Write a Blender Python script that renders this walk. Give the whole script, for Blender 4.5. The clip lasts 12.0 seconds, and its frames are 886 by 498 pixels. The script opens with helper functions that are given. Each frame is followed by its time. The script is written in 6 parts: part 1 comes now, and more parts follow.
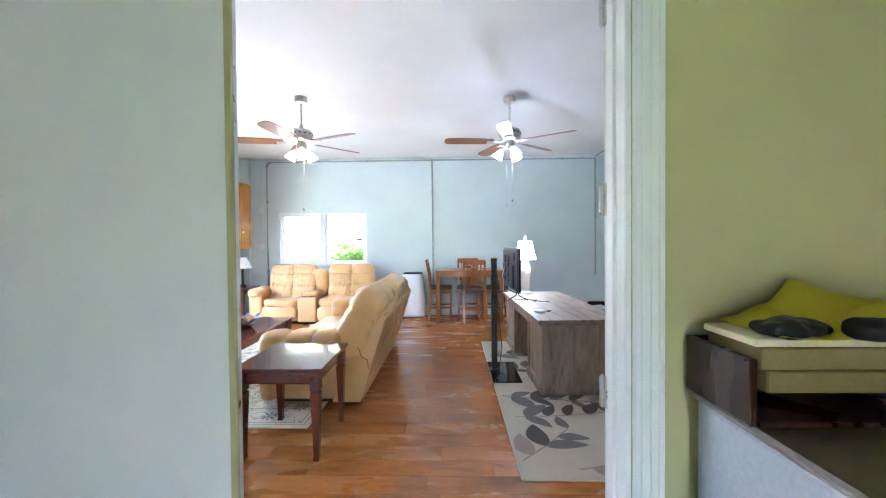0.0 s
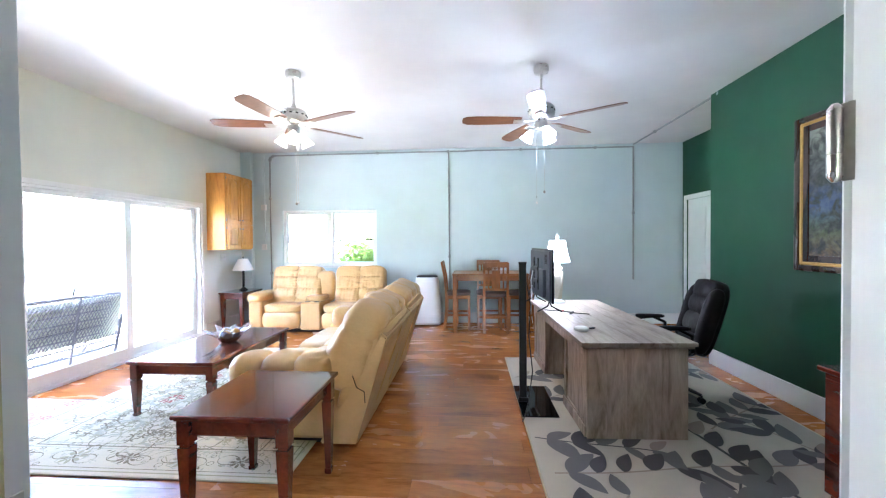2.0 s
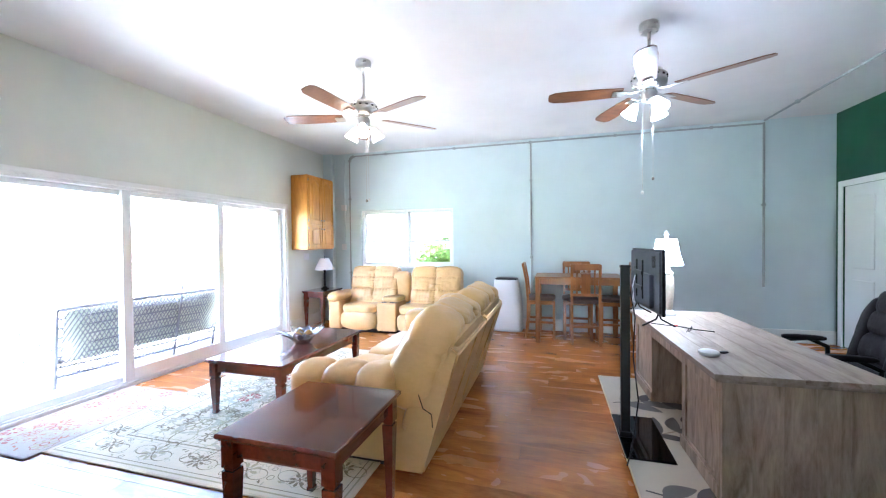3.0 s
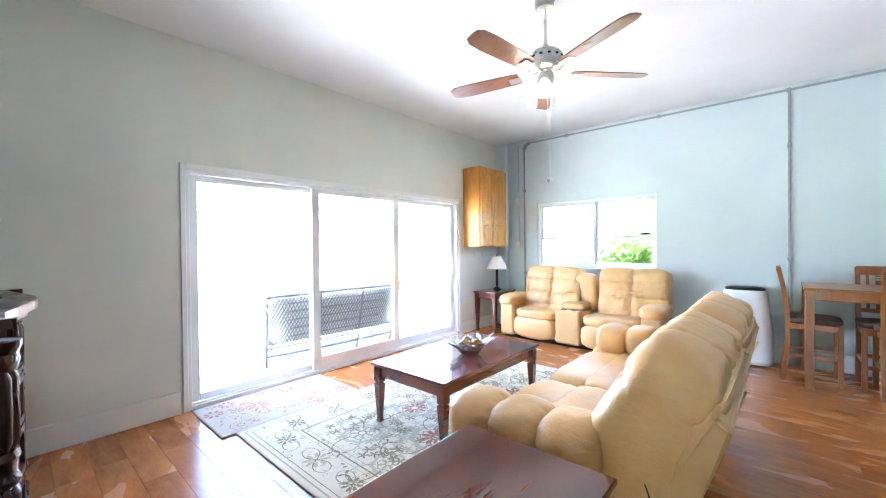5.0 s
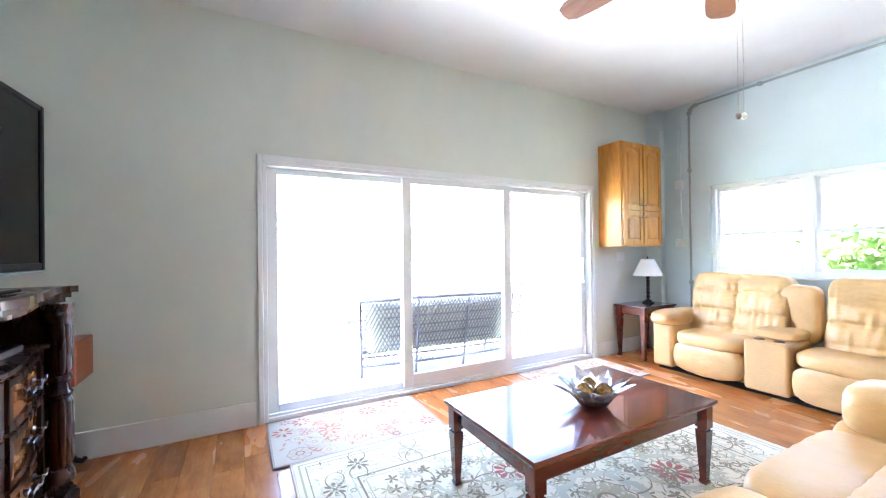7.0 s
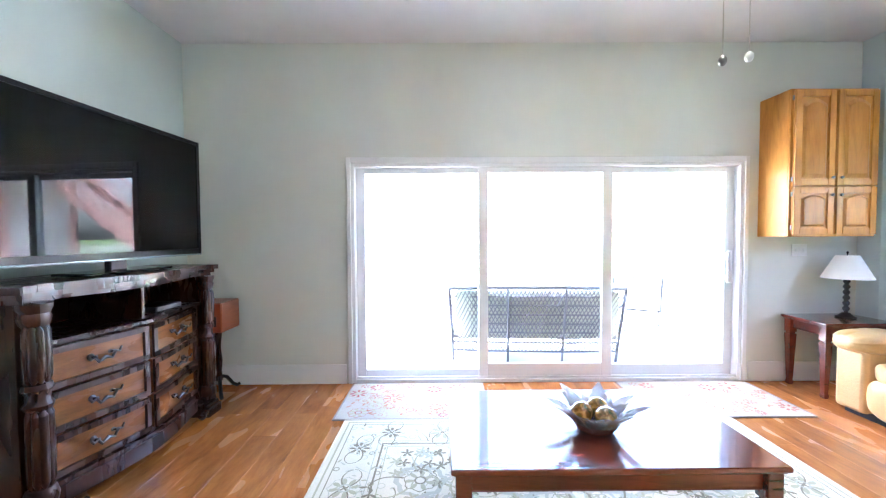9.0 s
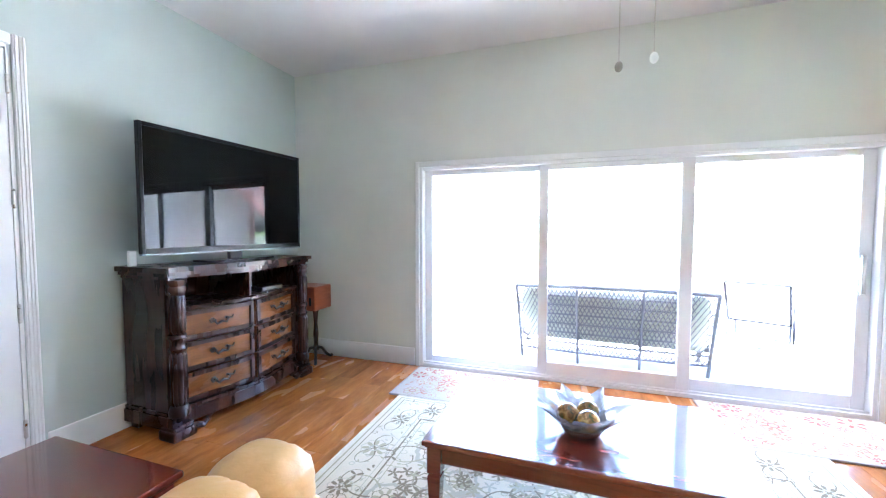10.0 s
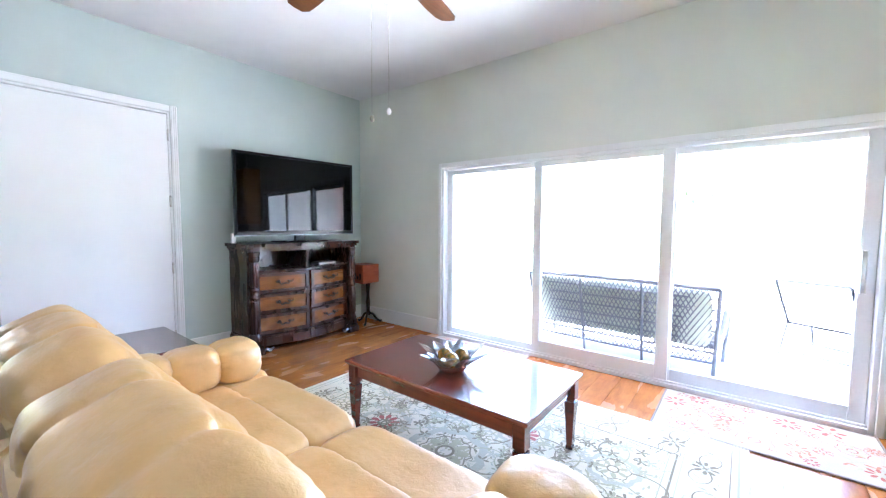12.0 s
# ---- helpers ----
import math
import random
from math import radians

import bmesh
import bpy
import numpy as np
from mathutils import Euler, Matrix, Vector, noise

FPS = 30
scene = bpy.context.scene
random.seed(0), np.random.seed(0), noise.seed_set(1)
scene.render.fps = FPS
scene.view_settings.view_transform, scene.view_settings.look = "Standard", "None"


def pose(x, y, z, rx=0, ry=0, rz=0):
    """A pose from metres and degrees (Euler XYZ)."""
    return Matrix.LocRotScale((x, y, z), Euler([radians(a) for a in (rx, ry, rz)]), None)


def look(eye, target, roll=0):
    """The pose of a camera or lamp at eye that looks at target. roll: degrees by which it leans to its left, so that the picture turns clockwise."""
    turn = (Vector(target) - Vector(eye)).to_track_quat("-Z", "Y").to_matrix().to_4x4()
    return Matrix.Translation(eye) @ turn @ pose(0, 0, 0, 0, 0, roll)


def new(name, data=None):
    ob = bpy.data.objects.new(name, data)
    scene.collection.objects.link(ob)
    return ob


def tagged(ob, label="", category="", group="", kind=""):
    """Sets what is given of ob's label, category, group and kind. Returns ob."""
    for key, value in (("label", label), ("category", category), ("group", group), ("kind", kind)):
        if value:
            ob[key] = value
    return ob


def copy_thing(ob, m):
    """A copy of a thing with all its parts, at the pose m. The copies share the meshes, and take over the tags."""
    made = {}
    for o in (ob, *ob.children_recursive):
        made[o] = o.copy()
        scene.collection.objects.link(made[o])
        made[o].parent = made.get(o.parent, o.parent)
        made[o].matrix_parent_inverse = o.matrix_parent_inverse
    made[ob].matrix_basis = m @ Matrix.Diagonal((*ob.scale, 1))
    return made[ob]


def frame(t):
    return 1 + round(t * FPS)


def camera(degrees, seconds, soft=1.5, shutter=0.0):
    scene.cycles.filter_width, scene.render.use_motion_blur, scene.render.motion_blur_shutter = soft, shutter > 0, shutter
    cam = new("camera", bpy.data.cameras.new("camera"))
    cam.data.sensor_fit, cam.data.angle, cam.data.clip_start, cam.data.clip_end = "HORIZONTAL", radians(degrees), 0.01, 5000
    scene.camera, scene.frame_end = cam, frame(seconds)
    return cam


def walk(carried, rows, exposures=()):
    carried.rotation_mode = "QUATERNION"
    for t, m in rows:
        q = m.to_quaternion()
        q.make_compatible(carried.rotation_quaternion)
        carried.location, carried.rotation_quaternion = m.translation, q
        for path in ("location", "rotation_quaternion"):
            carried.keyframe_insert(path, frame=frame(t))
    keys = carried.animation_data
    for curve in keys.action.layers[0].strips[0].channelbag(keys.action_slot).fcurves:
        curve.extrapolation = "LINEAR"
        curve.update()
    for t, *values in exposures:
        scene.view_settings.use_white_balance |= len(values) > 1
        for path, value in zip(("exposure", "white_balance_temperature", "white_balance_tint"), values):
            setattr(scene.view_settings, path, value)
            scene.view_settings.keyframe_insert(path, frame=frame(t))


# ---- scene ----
cam = camera(98.3, 12.0, soft=1.2)
EXPOSURE, FANW = 5.37, 0.30
PATH = [
    (0, (0.332, 0.713, 1.494), (0.283, 2.712, 1.46), -0.5),
    (0.5, (0.345, 0.869, 1.5), (0.294, 2.868, 1.462), -0.6),
    (1, (0.327, 1.063, 1.5), (0.28, 3.062, 1.464), -0.4),
    (1.5, (0.319, 1.263, 1.507), (0.269, 3.262, 1.47), -0.4),
    (2, (0.321, 1.472, 1.498), (0.178, 3.466, 1.463), -0.5),
    (2.5, (0.323, 1.693, 1.49), (-0.018, 3.663, 1.459), -0.6),
    (3, (0.279, 1.914, 1.487), (-0.272, 3.836, 1.457), -0.6),
    (5, (-0.154, 2.614, 1.428), (-1.475, 4.115, 1.41), -0.6),
    (5.5, (-0.316, 2.823, 1.406), (-1.791, 4.174, 1.396), -0.7),
    (6, (-0.476, 3.024, 1.392), (-2.069, 4.233, 1.391), -0.7),
    (6.5, (-0.597, 3.262, 1.385), (-2.268, 4.361, 1.386), -0.7),
    (7, (-0.634, 3.487, 1.369), (-2.404, 4.418, 1.38), -0.7),
    (9, (-0.37, 4.499, 1.421), (-2.369, 4.508, 1.354), -0.3),
    (9.5, (-0.341, 4.835, 1.431), (-2.314, 4.519, 1.347), -0),
    (10, (-0.27, 5.17, 1.453), (-2.164, 4.532, 1.357), -0),
    (10.5, (-0.245, 5.545, 1.429), (-2.024, 4.635, 1.334), 0.1),
    (11, (-0.233, 5.911, 1.423), (-1.915, 4.835, 1.312), 0.2),
    (11.5, (-0.228, 6.275, 1.416), (-1.843, 5.102, 1.297), 0.2),
    (12, (-0.248, 6.65, 1.427), (-1.815, 5.415, 1.295), 0.3),
]
walk(cam, [(t, look(eye, target, roll)) for t, eye, target, roll in PATH], exposures=[(t, EXPOSURE + stops, kelvin, 11) for t, stops, kelvin in ((0.0, 0.0, 5400), (1.5, 0.10, 5400), (3.0, 0.08, 5300), (5.0, 0.03, 5450), (7.0, 0.05, 5450), (9.0, 0.10, 5350), (10.5, 0.06, 5250), (12.0, 0.03, 5250))])

# ---- room plan ----
WX, EX, SY, NY, CZ = -4.04, 4.1, 2.07, 8.6, 3.24   # inner faces: west, east, south, north, ceiling
GX, GY = 3.22, 6.33                                # green wall face and its north corner
T = 0.14                                           # wall thickness
SLIDE = (3.64, 7.40, 2.115)                         # glass door: south edge, north edge, height
WIN = (-3.27, -1.44, 1.06, 2.13)                   # north window: x, x, z, z
DOORWAY = (-1.62, 0.892, 2.525)                     # double doorway in the south wall

# ---- world, sun and large lights ----
world = bpy.data.worlds.new("world")
scene.world = world
world.use_nodes = True
wn = world.node_tree
sky = wn.nodes.new("ShaderNodeTexSky")
sky.sky_type, sky.sun_disc = "NISHITA", False
sky.sun_elevation, sky.sun_rotation = radians(62), radians(160)
sky.dust_density, sky.air_density = 4.0, 1.0
wn.links.new(sky.outputs["Color"], wn.nodes["Background"].inputs["Color"])
wn.nodes["Background"].inputs["Strength"].default_value = 0.15


def lamp(name, kind, m, energy, color=(1, 1, 1), **kw):
    data = bpy.data.lights.new(name, kind)
    data.energy, data.color = energy, color
    for k, v in kw.items():
        if k == "size":
            data.size = v
        elif k == "size_y":
            data.shape, data.size_y = "RECTANGLE", v
        elif k == "angle":
            data.angle = v
        elif k == "radius":
            data.shadow_soft_size = v
        elif k == "spread":
            data.spread = v
    ob = new(name, data)
    ob.matrix_world = m
    return ob


sun_dir = Vector((-0.16, 0.44, -0.88))
lamp("sun", "SUN", look((0, 0, 20), Vector((0, 0, 20)) + sun_dir), 5.0, (1, 0.98, 0.95), angle=radians(0.6))


# ---- material helpers ----
class Mat:
    """A node material with a Principled shader and short ways to add nodes."""

    def __init__(self, name, color=(0.5, 0.5, 0.5), rough=0.5, metal=0.0, **kw):
        self.m = bpy.data.materials.new(name)
        self.m.use_nodes = True
        self.nt = self.m.node_tree
        self.b = self.nt.nodes["Principled BSDF"]
        self.b.inputs["Base Color"].default_value = (*color, 1)
        self.b.inputs["Roughness"].default_value = rough
        self.b.inputs["Metallic"].default_value = metal
        for k, v in kw.items():
            self.b.inputs[k.replace("_", " ")].default_value = v
        self._co = None

    def node(self, kind, **kw):
        n = self.nt.nodes.new(kind)
        for k, v in kw.items():
            n.inputs[k.replace("_", " ")].default_value = v
        return n

    def link(self, a, b):
        self.nt.links.new(a, b)

    def co(self, scale=(1, 1, 1), rot=(0, 0, 0), shift=None):
        if self._co is None:
            self._co = self.node("ShaderNodeTexCoord").outputs["Object"]
        mp = self.node("ShaderNodeMapping", Scale=scale, Rotation=rot)
        self.link(self._co, mp.inputs["Vector"])
        if shift is not None:
            self.link(shift, mp.inputs["Location"])
        return mp.outputs[0]

    def noise(self, scale, detail=4.0, co=None, rough=0.55, dist=0.0):
        n = self.node("ShaderNodeTexNoise", Scale=scale, Detail=detail, Roughness=rough, Distortion=dist)
        self.link(co if co is not None else self.co(), n.inputs["Vector"])
        return n.outputs["Fac"]

    def ramp(self, fac, *stops):
        r = self.node("ShaderNodeValToRGB")
        e = r.color_ramp.elements
        for k, (p, c) in enumerate(stops):
            el = e[k] if k < 2 else e.new(p)
            el.position, el.color = p, (*c, 1) if len(c) == 3 else c
        self.link(fac, r.inputs["Fac"])
        return r.outputs["Color"]

    def mix(self, fac, a, b, mode="MIX"):
        n = self.nt.nodes.new("ShaderNodeMix")
        n.data_type, n.blend_type = "RGBA", mode
        for sock, v in ((n.inputs[0], fac), (n.inputs[6], a), (n.inputs[7], b)):
            if hasattr(v, "links"):
                self.link(v, sock)
            elif isinstance(v, (int, float)):
                sock.default_value = v
            else:
                sock.default_value = (*v, 1)
        return n.outputs[2]

    def color(self, sock):
        self.link(sock, self.b.inputs["Base Color"])
        return self

    def rough(self, fac, lo, hi):
        r = self.node("ShaderNodeMapRange", To_Min=lo, To_Max=hi)
        self.link(fac, r.inputs["Value"])
        self.link(r.outputs[0], self.b.inputs["Roughness"])
        return self

    def bump(self, fac, strength=0.2, dist=0.01):
        n = self.node("ShaderNodeBump", Strength=strength, Distance=dist)
        old = self.b.inputs["Normal"].links
        if old:
            self.link(old[0].from_socket, n.inputs["Normal"])
        self.link(fac, n.inputs["Height"])
        self.link(n.outputs[0], self.b.inputs["Normal"])
        return self


def paint(name, color, rough=0.55, tex=0.12, vary=0.04):
    m = Mat(name, color, rough)
    big = m.noise(1.3, 3)
    d = tuple(max(0, c * (1 - vary * 2.5)) for c in color)
    m.color(m.ramp(big, (0.3, d), (0.75, color)))
    m.bump(m.noise(140, 3), tex, 0.002).bump(m.noise(9, 3), tex * 0.6, 0.006)
    m.rough(m.noise(3, 3), rough - 0.08, rough + 0.1)
    return m.m


def wood(name, dark, light, rough=0.3, scale=1.0, axis=0, coat=0.0, stretch=7.0, bump=0.12, spec=0.5, blotch=0.35, coat_rough=0.05):
    """Grained wood: long grain along one axis, broad tone patches, a tone of its own for each piece."""
    m = Mat(name, light, rough, Specular_IOR_Level=spec)
    sc = [stretch * scale] * 3
    sc[axis] = scale
    info = m.node("ShaderNodeObjectInfo")
    mul = m.node("ShaderNodeVectorMath")
    mul.operation = "MULTIPLY"
    comb = m.node("ShaderNodeCombineXYZ")
    for s in ("X", "Y", "Z"):
        m.link(info.outputs["Random"], comb.inputs[s])
    m.link(comb.outputs[0], mul.inputs[0])
    mul.inputs[1].default_value = (13, 29, 41)
    shift = mul.outputs[0]
    co = m.co(tuple(sc), shift=shift)
    wide = [max(1.0, stretch * 0.35) * scale] * 3
    wide[axis] = scale * 0.6
    patch = m.noise(1.7, 3, m.co(tuple(wide), shift=shift), 0.5, 0.9)
    grain = m.noise(1.5, 7, co, 0.66, 1.1)
    fine = m.noise(9, 4, co, 0.6)
    mid = tuple(0.45 * a + 0.55 * b for a, b in zip(dark, light))
    col = m.ramp(grain, (0.30, dark), (0.47, mid), (0.72, light))
    col = m.mix(blotch, col, m.ramp(patch, (0.32, dark), (0.68, light)))
    col = m.mix(0.15, col, m.ramp(fine, (0.35, dark), (0.65, light)))
    tone = m.node("ShaderNodeMapRange", To_Min=0.88, To_Max=1.07)
    m.link(info.outputs["Random"], tone.inputs["Value"])
    hsv = m.node("ShaderNodeHueSaturation")
    m.link(tone.outputs[0], hsv.inputs["Value"])
    m.link(col, hsv.inputs["Color"])
    m.color(hsv.outputs["Color"])
    m.rough(patch, max(0.04, rough - 0.07), rough + 0.1)
    m.bump(fine, bump, 0.002)
    if coat:
        m.b.inputs["Coat Weight"].default_value = coat
        m.b.inputs["Coat Roughness"].default_value = coat_rough
    return m.m


def plain(name, color, rough=0.5, metal=0.0, grain=60, amount=0.12, **kw):
    m = Mat(name, color, rough, metal, **kw)
    f = m.noise(grain, 4)
    d = tuple(c * (1 - amount) for c in color)
    m.color(m.ramp(f, (0.35, d), (0.65, color)))
    m.rough(m.noise(grain * 0.3, 3), max(0.02, rough - 0.06), min(1, rough + 0.08))
    m.bump(f, 0.05, 0.001)
    return m.m


def glow(name, color, strength):
    m = Mat(name, (0.9, 0.9, 0.9), 0.4)
    m.b.inputs["Emission Color"].default_value = (*color, 1)
    m.b.inputs["Emission Strength"].default_value = strength
    return m.m


def leather(name, light, dark, rough=0.38, coat=0.25):
    m = Mat(name, light, rough)
    blot = m.noise(3.5, 4, dist=0.3)
    cell = m.node("ShaderNodeTexVoronoi", Scale=260.0)
    m.link(m.co(), cell.inputs["Vector"])
    crackle = m.noise(30, 5, m.co((1, 1, 1.6)), 0.6, 0.3)
    col = m.ramp(blot, (0.3, dark), (0.62, light))
    m.color(m.mix(0.18, col, m.ramp(crackle, (0.30, dark), (0.62, light)), "MIX"))
    m.rough(blot, rough - 0.06, rough + 0.12)
    fold = m.noise(11, 3, m.co((1, 1, 2.2)), 0.5, 0.7)
    m.bump(fold, 0.22, 0.010).bump(crackle, 0.5, 0.006).bump(cell.outputs["Distance"], 0.14, 0.0015)
    m.b.inputs["Coat Weight"].default_value = coat
    m.b.inputs["Coat Roughness"].default_value = 0.35
    return m.m


def cloth(name, color, weave=420, rough=0.9):
    m = Mat(name, color, rough)
    f = m.noise(weave, 2)
    big = m.noise(5, 3)
    d = tuple(c * 0.8 for c in color)
    m.color(m.mix(0.4, m.ramp(f, (0.35, d), (0.65, color)), m.ramp(big, (0.3, d), (0.7, color))))
    m.bump(f, 0.25, 0.002)
    return m.m


M = {}
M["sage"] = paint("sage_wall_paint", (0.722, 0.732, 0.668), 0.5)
# north wall: the cool light on the sage paint is put into its colour
M["sage_cool"] = paint("cool_lit_sage_paint", (0.655, 0.745, 0.765), 0.5)
# south wall: same sage, with its weaker light put in as a darker tone
M["sage_dim"] = paint("dim_lit_sage_paint", (0.525, 0.585, 0.55), 0.5)
M["entrywall"] = paint("drab_entry_paint", (0.50, 0.44, 0.37), 0.6, 0.2)
M["olive"] = paint("olive_wall_paint", (0.49, 0.445, 0.225), 0.6, 0.2)
M["green"] = paint("dark_green_wall_paint", (0.011, 0.072, 0.032), 0.5)
M["ceiling"] = paint("ceiling_paint", (0.76, 0.745, 0.745), 0.75, 0.2)
M["white"] = paint("white_trim_paint", (0.80, 0.80, 0.79), 0.35, 0.05, 0.02)
M["doorpaint"] = paint("white_door_paint", (0.78, 0.78, 0.775), 0.38, 0.05, 0.03)
M["vinyl"] = plain("white_vinyl", (0.82, 0.82, 0.82), 0.3, amount=0.03)
M["plank"] = wood("floor_plank_wood", (0.17, 0.044, 0.008), (0.66, 0.245, 0.052), 0.24, 1.3, 0, coat=0.22, stretch=4, bump=0.012, blotch=0.45, coat_rough=0.16)
M["cherry"] = wood("cherry_wood", (0.048, 0.0095, 0.005), (0.19, 0.034, 0.016), 0.17, 1.6, 1, coat=0.7, bump=0.004, spec=0.7)
M["espresso"] = wood("espresso_wood", (0.012, 0.0043, 0.0027), (0.056, 0.019, 0.0095), 0.26, 1.6, 2, coat=0.0, spec=0.5, blotch=0.1, bump=0.006)
M["drawerwood"] = wood("drawer_front_wood", (0.070, 0.022, 0.006), (0.33, 0.125, 0.034), 0.26, 1.5, 0, spec=0.35)
M["oak"] = wood("honey_oak", (0.42, 0.145, 0.016), (0.76, 0.355, 0.060), 0.32, 1.3, 2, coat=0.12)
M["pine"] = wood("amber_wood", (0.125, 0.034, 0.005), (0.34, 0.118, 0.020), 0.32, 1.6, 2, coat=0.25)
M["barn"] = wood("weathered_grey_wood", (0.11, 0.070, 0.048), (0.64, 0.48, 0.365), 0.55, 1.2, 2, stretch=6, bump=0.2, blotch=0.2)
M["barntop"] = wood("weathered_grey_wood_top", (0.15, 0.105, 0.078), (0.50, 0.405, 0.335), 0.5, 1.2, 1, stretch=6, bump=0.15, blotch=0.2)
M["blade"] = wood("fan_blade_wood", (0.10, 0.036, 0.014), (0.28, 0.115, 0.045), 0.3, 2.0, 0, coat=0.2)
M["redbox"] = wood("reddish_wood", (0.16, 0.035, 0.012), (0.34, 0.095, 0.035), 0.35, 2.0, 0)
M["leather"] = leather("tan_leather", (0.71, 0.435, 0.168), (0.58, 0.335, 0.108), 0.36, 0.25)
M["leatherback"] = leather("tan_leather_panel", (0.66, 0.41, 0.165), (0.57, 0.34, 0.125), 0.45, 0.1)
M["blackleather"] = leather("black_leather", (0.020, 0.015, 0.016), (0.010, 0.008, 0.009), 0.48, 0.0)
M["blackleather"].node_tree.nodes["Principled BSDF"].inputs["Specular IOR Level"].default_value = 0.16
M["seatcloth"] = cloth("brown_seat_cloth", (0.10, 0.060, 0.048))
M["nickel"] = plain("brushed_nickel", (0.62, 0.60, 0.56), 0.28, 1.0)
M["darkmetal"] = plain("dark_antique_metal", (0.11, 0.10, 0.095), 0.3, 1.0)
M["pewter"] = plain("pewter", (0.30, 0.28, 0.25), 0.35, 1.0)
M["black"] = plain("black_plastic", (0.012, 0.012, 0.013), 0.3, Specular_IOR_Level=0.22)
M["blackmetal"] = plain("black_metal", (0.012, 0.012, 0.013), 0.4, 0.4)
M["gap"] = plain("dark_gap", (0.02, 0.015, 0.012), 0.9)
M["screen"] = Mat("tv_glass", (0.002, 0.002, 0.0025), 0.03, Specular_IOR_Level=0.26).m
M["tvback"] = plain("tv_back_plastic", (0.045, 0.045, 0.06), 0.5)
M["whiteplastic"] = plain("white_plastic", (0.78, 0.78, 0.77), 0.35, amount=0.04)
M["shadecloth"] = Mat("cream_lamp_shade", (0.86, 0.82, 0.74), 0.8, Transmission_Weight=0.0).m
M["galv"] = plain("painted_conduit", (0.36, 0.39, 0.39), 0.45, 0.0)
M["rug_cream"] = cloth("rug_cream_pile", (0.82, 0.69, 0.46), 260)
M["rug_grey"] = cloth("rug_grey_pile", (0.30, 0.225, 0.12), 260)
M["rug_sage"] = cloth("rug_sage_pile", (0.52, 0.43, 0.24), 260)
M["rug_rust"] = cloth("rug_rust_pile", (0.46, 0.13, 0.085), 260)
M["rug_gold"] = cloth("rug_gold_pile", (0.58, 0.50, 0.33), 260)
M["rug_beige"] = cloth("rug_beige_pile", (0.60, 0.52, 0.415), 300)
# ochre card edges: the shadow they lie in is put into this colour
M["shadedboard"] = plain("shaded_ochre_board", (0.26, 0.19, 0.07), 0.7)
M["mat_base"] = cloth("mat_base_pile", (0.56, 0.465, 0.34), 300)
M["leaf_dark"] = cloth("rug_charcoal_leaf", (0.11, 0.098, 0.098), 300)
M["leaf_grey"] = cloth("rug_grey_leaf", (0.20, 0.18, 0.175), 300)
M["leaf_taupe"] = cloth("rug_taupe_leaf", (0.38, 0.30, 0.24), 300)
M["mat_salmon"] = cloth("mat_salmon_pile", (0.54, 0.23, 0.12), 300)
# darker than the other concrete, so that less sunlight bounces indoors
M["patio"] = paint("dimmed_patio_concrete", (0.40, 0.385, 0.36), 0.85, 0.4, 0.08)
M["concrete"] = paint("patio_concrete", (0.70, 0.69, 0.66), 0.85, 0.4, 0.08)
M["lightbulb_warm"] = glow("warm_fan_glass", (1.0, 0.84, 0.64), 0.30)
M["lightbulb_cool"] = glow("cool_fan_glass", (0.82, 0.90, 1.0), 0.35)
glass = Mat("window_glass", (1, 1, 1), 0.0, Transmission_Weight=1.0, IOR=1.05)
M["glass"] = glass.m


# ---- mesh helpers ----
def box(bm, lo, hi, bevel=0.0, m=None, seg=1):
    r = bmesh.ops.create_cube(bm, size=1.0)
    vs = r["verts"]
    lo, hi = Vector(lo), Vector(hi)
    for v in vs:
        v.co = Vector(((v.co.x + 0.5) * (hi.x - lo.x) + lo.x, (v.co.y + 0.5) * (hi.y - lo.y) + lo.y, (v.co.z + 0.5) * (hi.z - lo.z) + lo.z))
    if m is not None:
        bmesh.ops.transform(bm, matrix=m, verts=vs)
    if bevel:
        es = list({e for v in vs for e in v.link_edges})
        bmesh.ops.bevel(bm, geom=es, offset=bevel, segments=seg, affect="EDGES", profile=0.5)
    return bm


def lathe(bm, profile, seg=24, at=(0, 0, 0), m=None, squash=1.0):
    """Turns a list of (radius, height) about z."""
    rings = []
    at = Vector(at)
    for r, z in profile:
        ring = []
        for k in range(seg):
            a = 2 * math.pi * k / seg
            p = Vector((r * math.cos(a), r * squash * math.sin(a), z)) + at
            ring.append(bm.verts.new(m @ p if m is not None else p))
        rings.append(ring)
    for a, b in zip(rings, rings[1:]):
        for k in range(seg):
            bm.faces.new((a[k], a[(k + 1) % seg], b[(k + 1) % seg], b[k]))
    if profile[0][0] > 1e-4:
        bm.faces.new(list(reversed(rings[0])))
    if profile[-1][0] > 1e-4:
        bm.faces.new(rings[-1])
    return bm


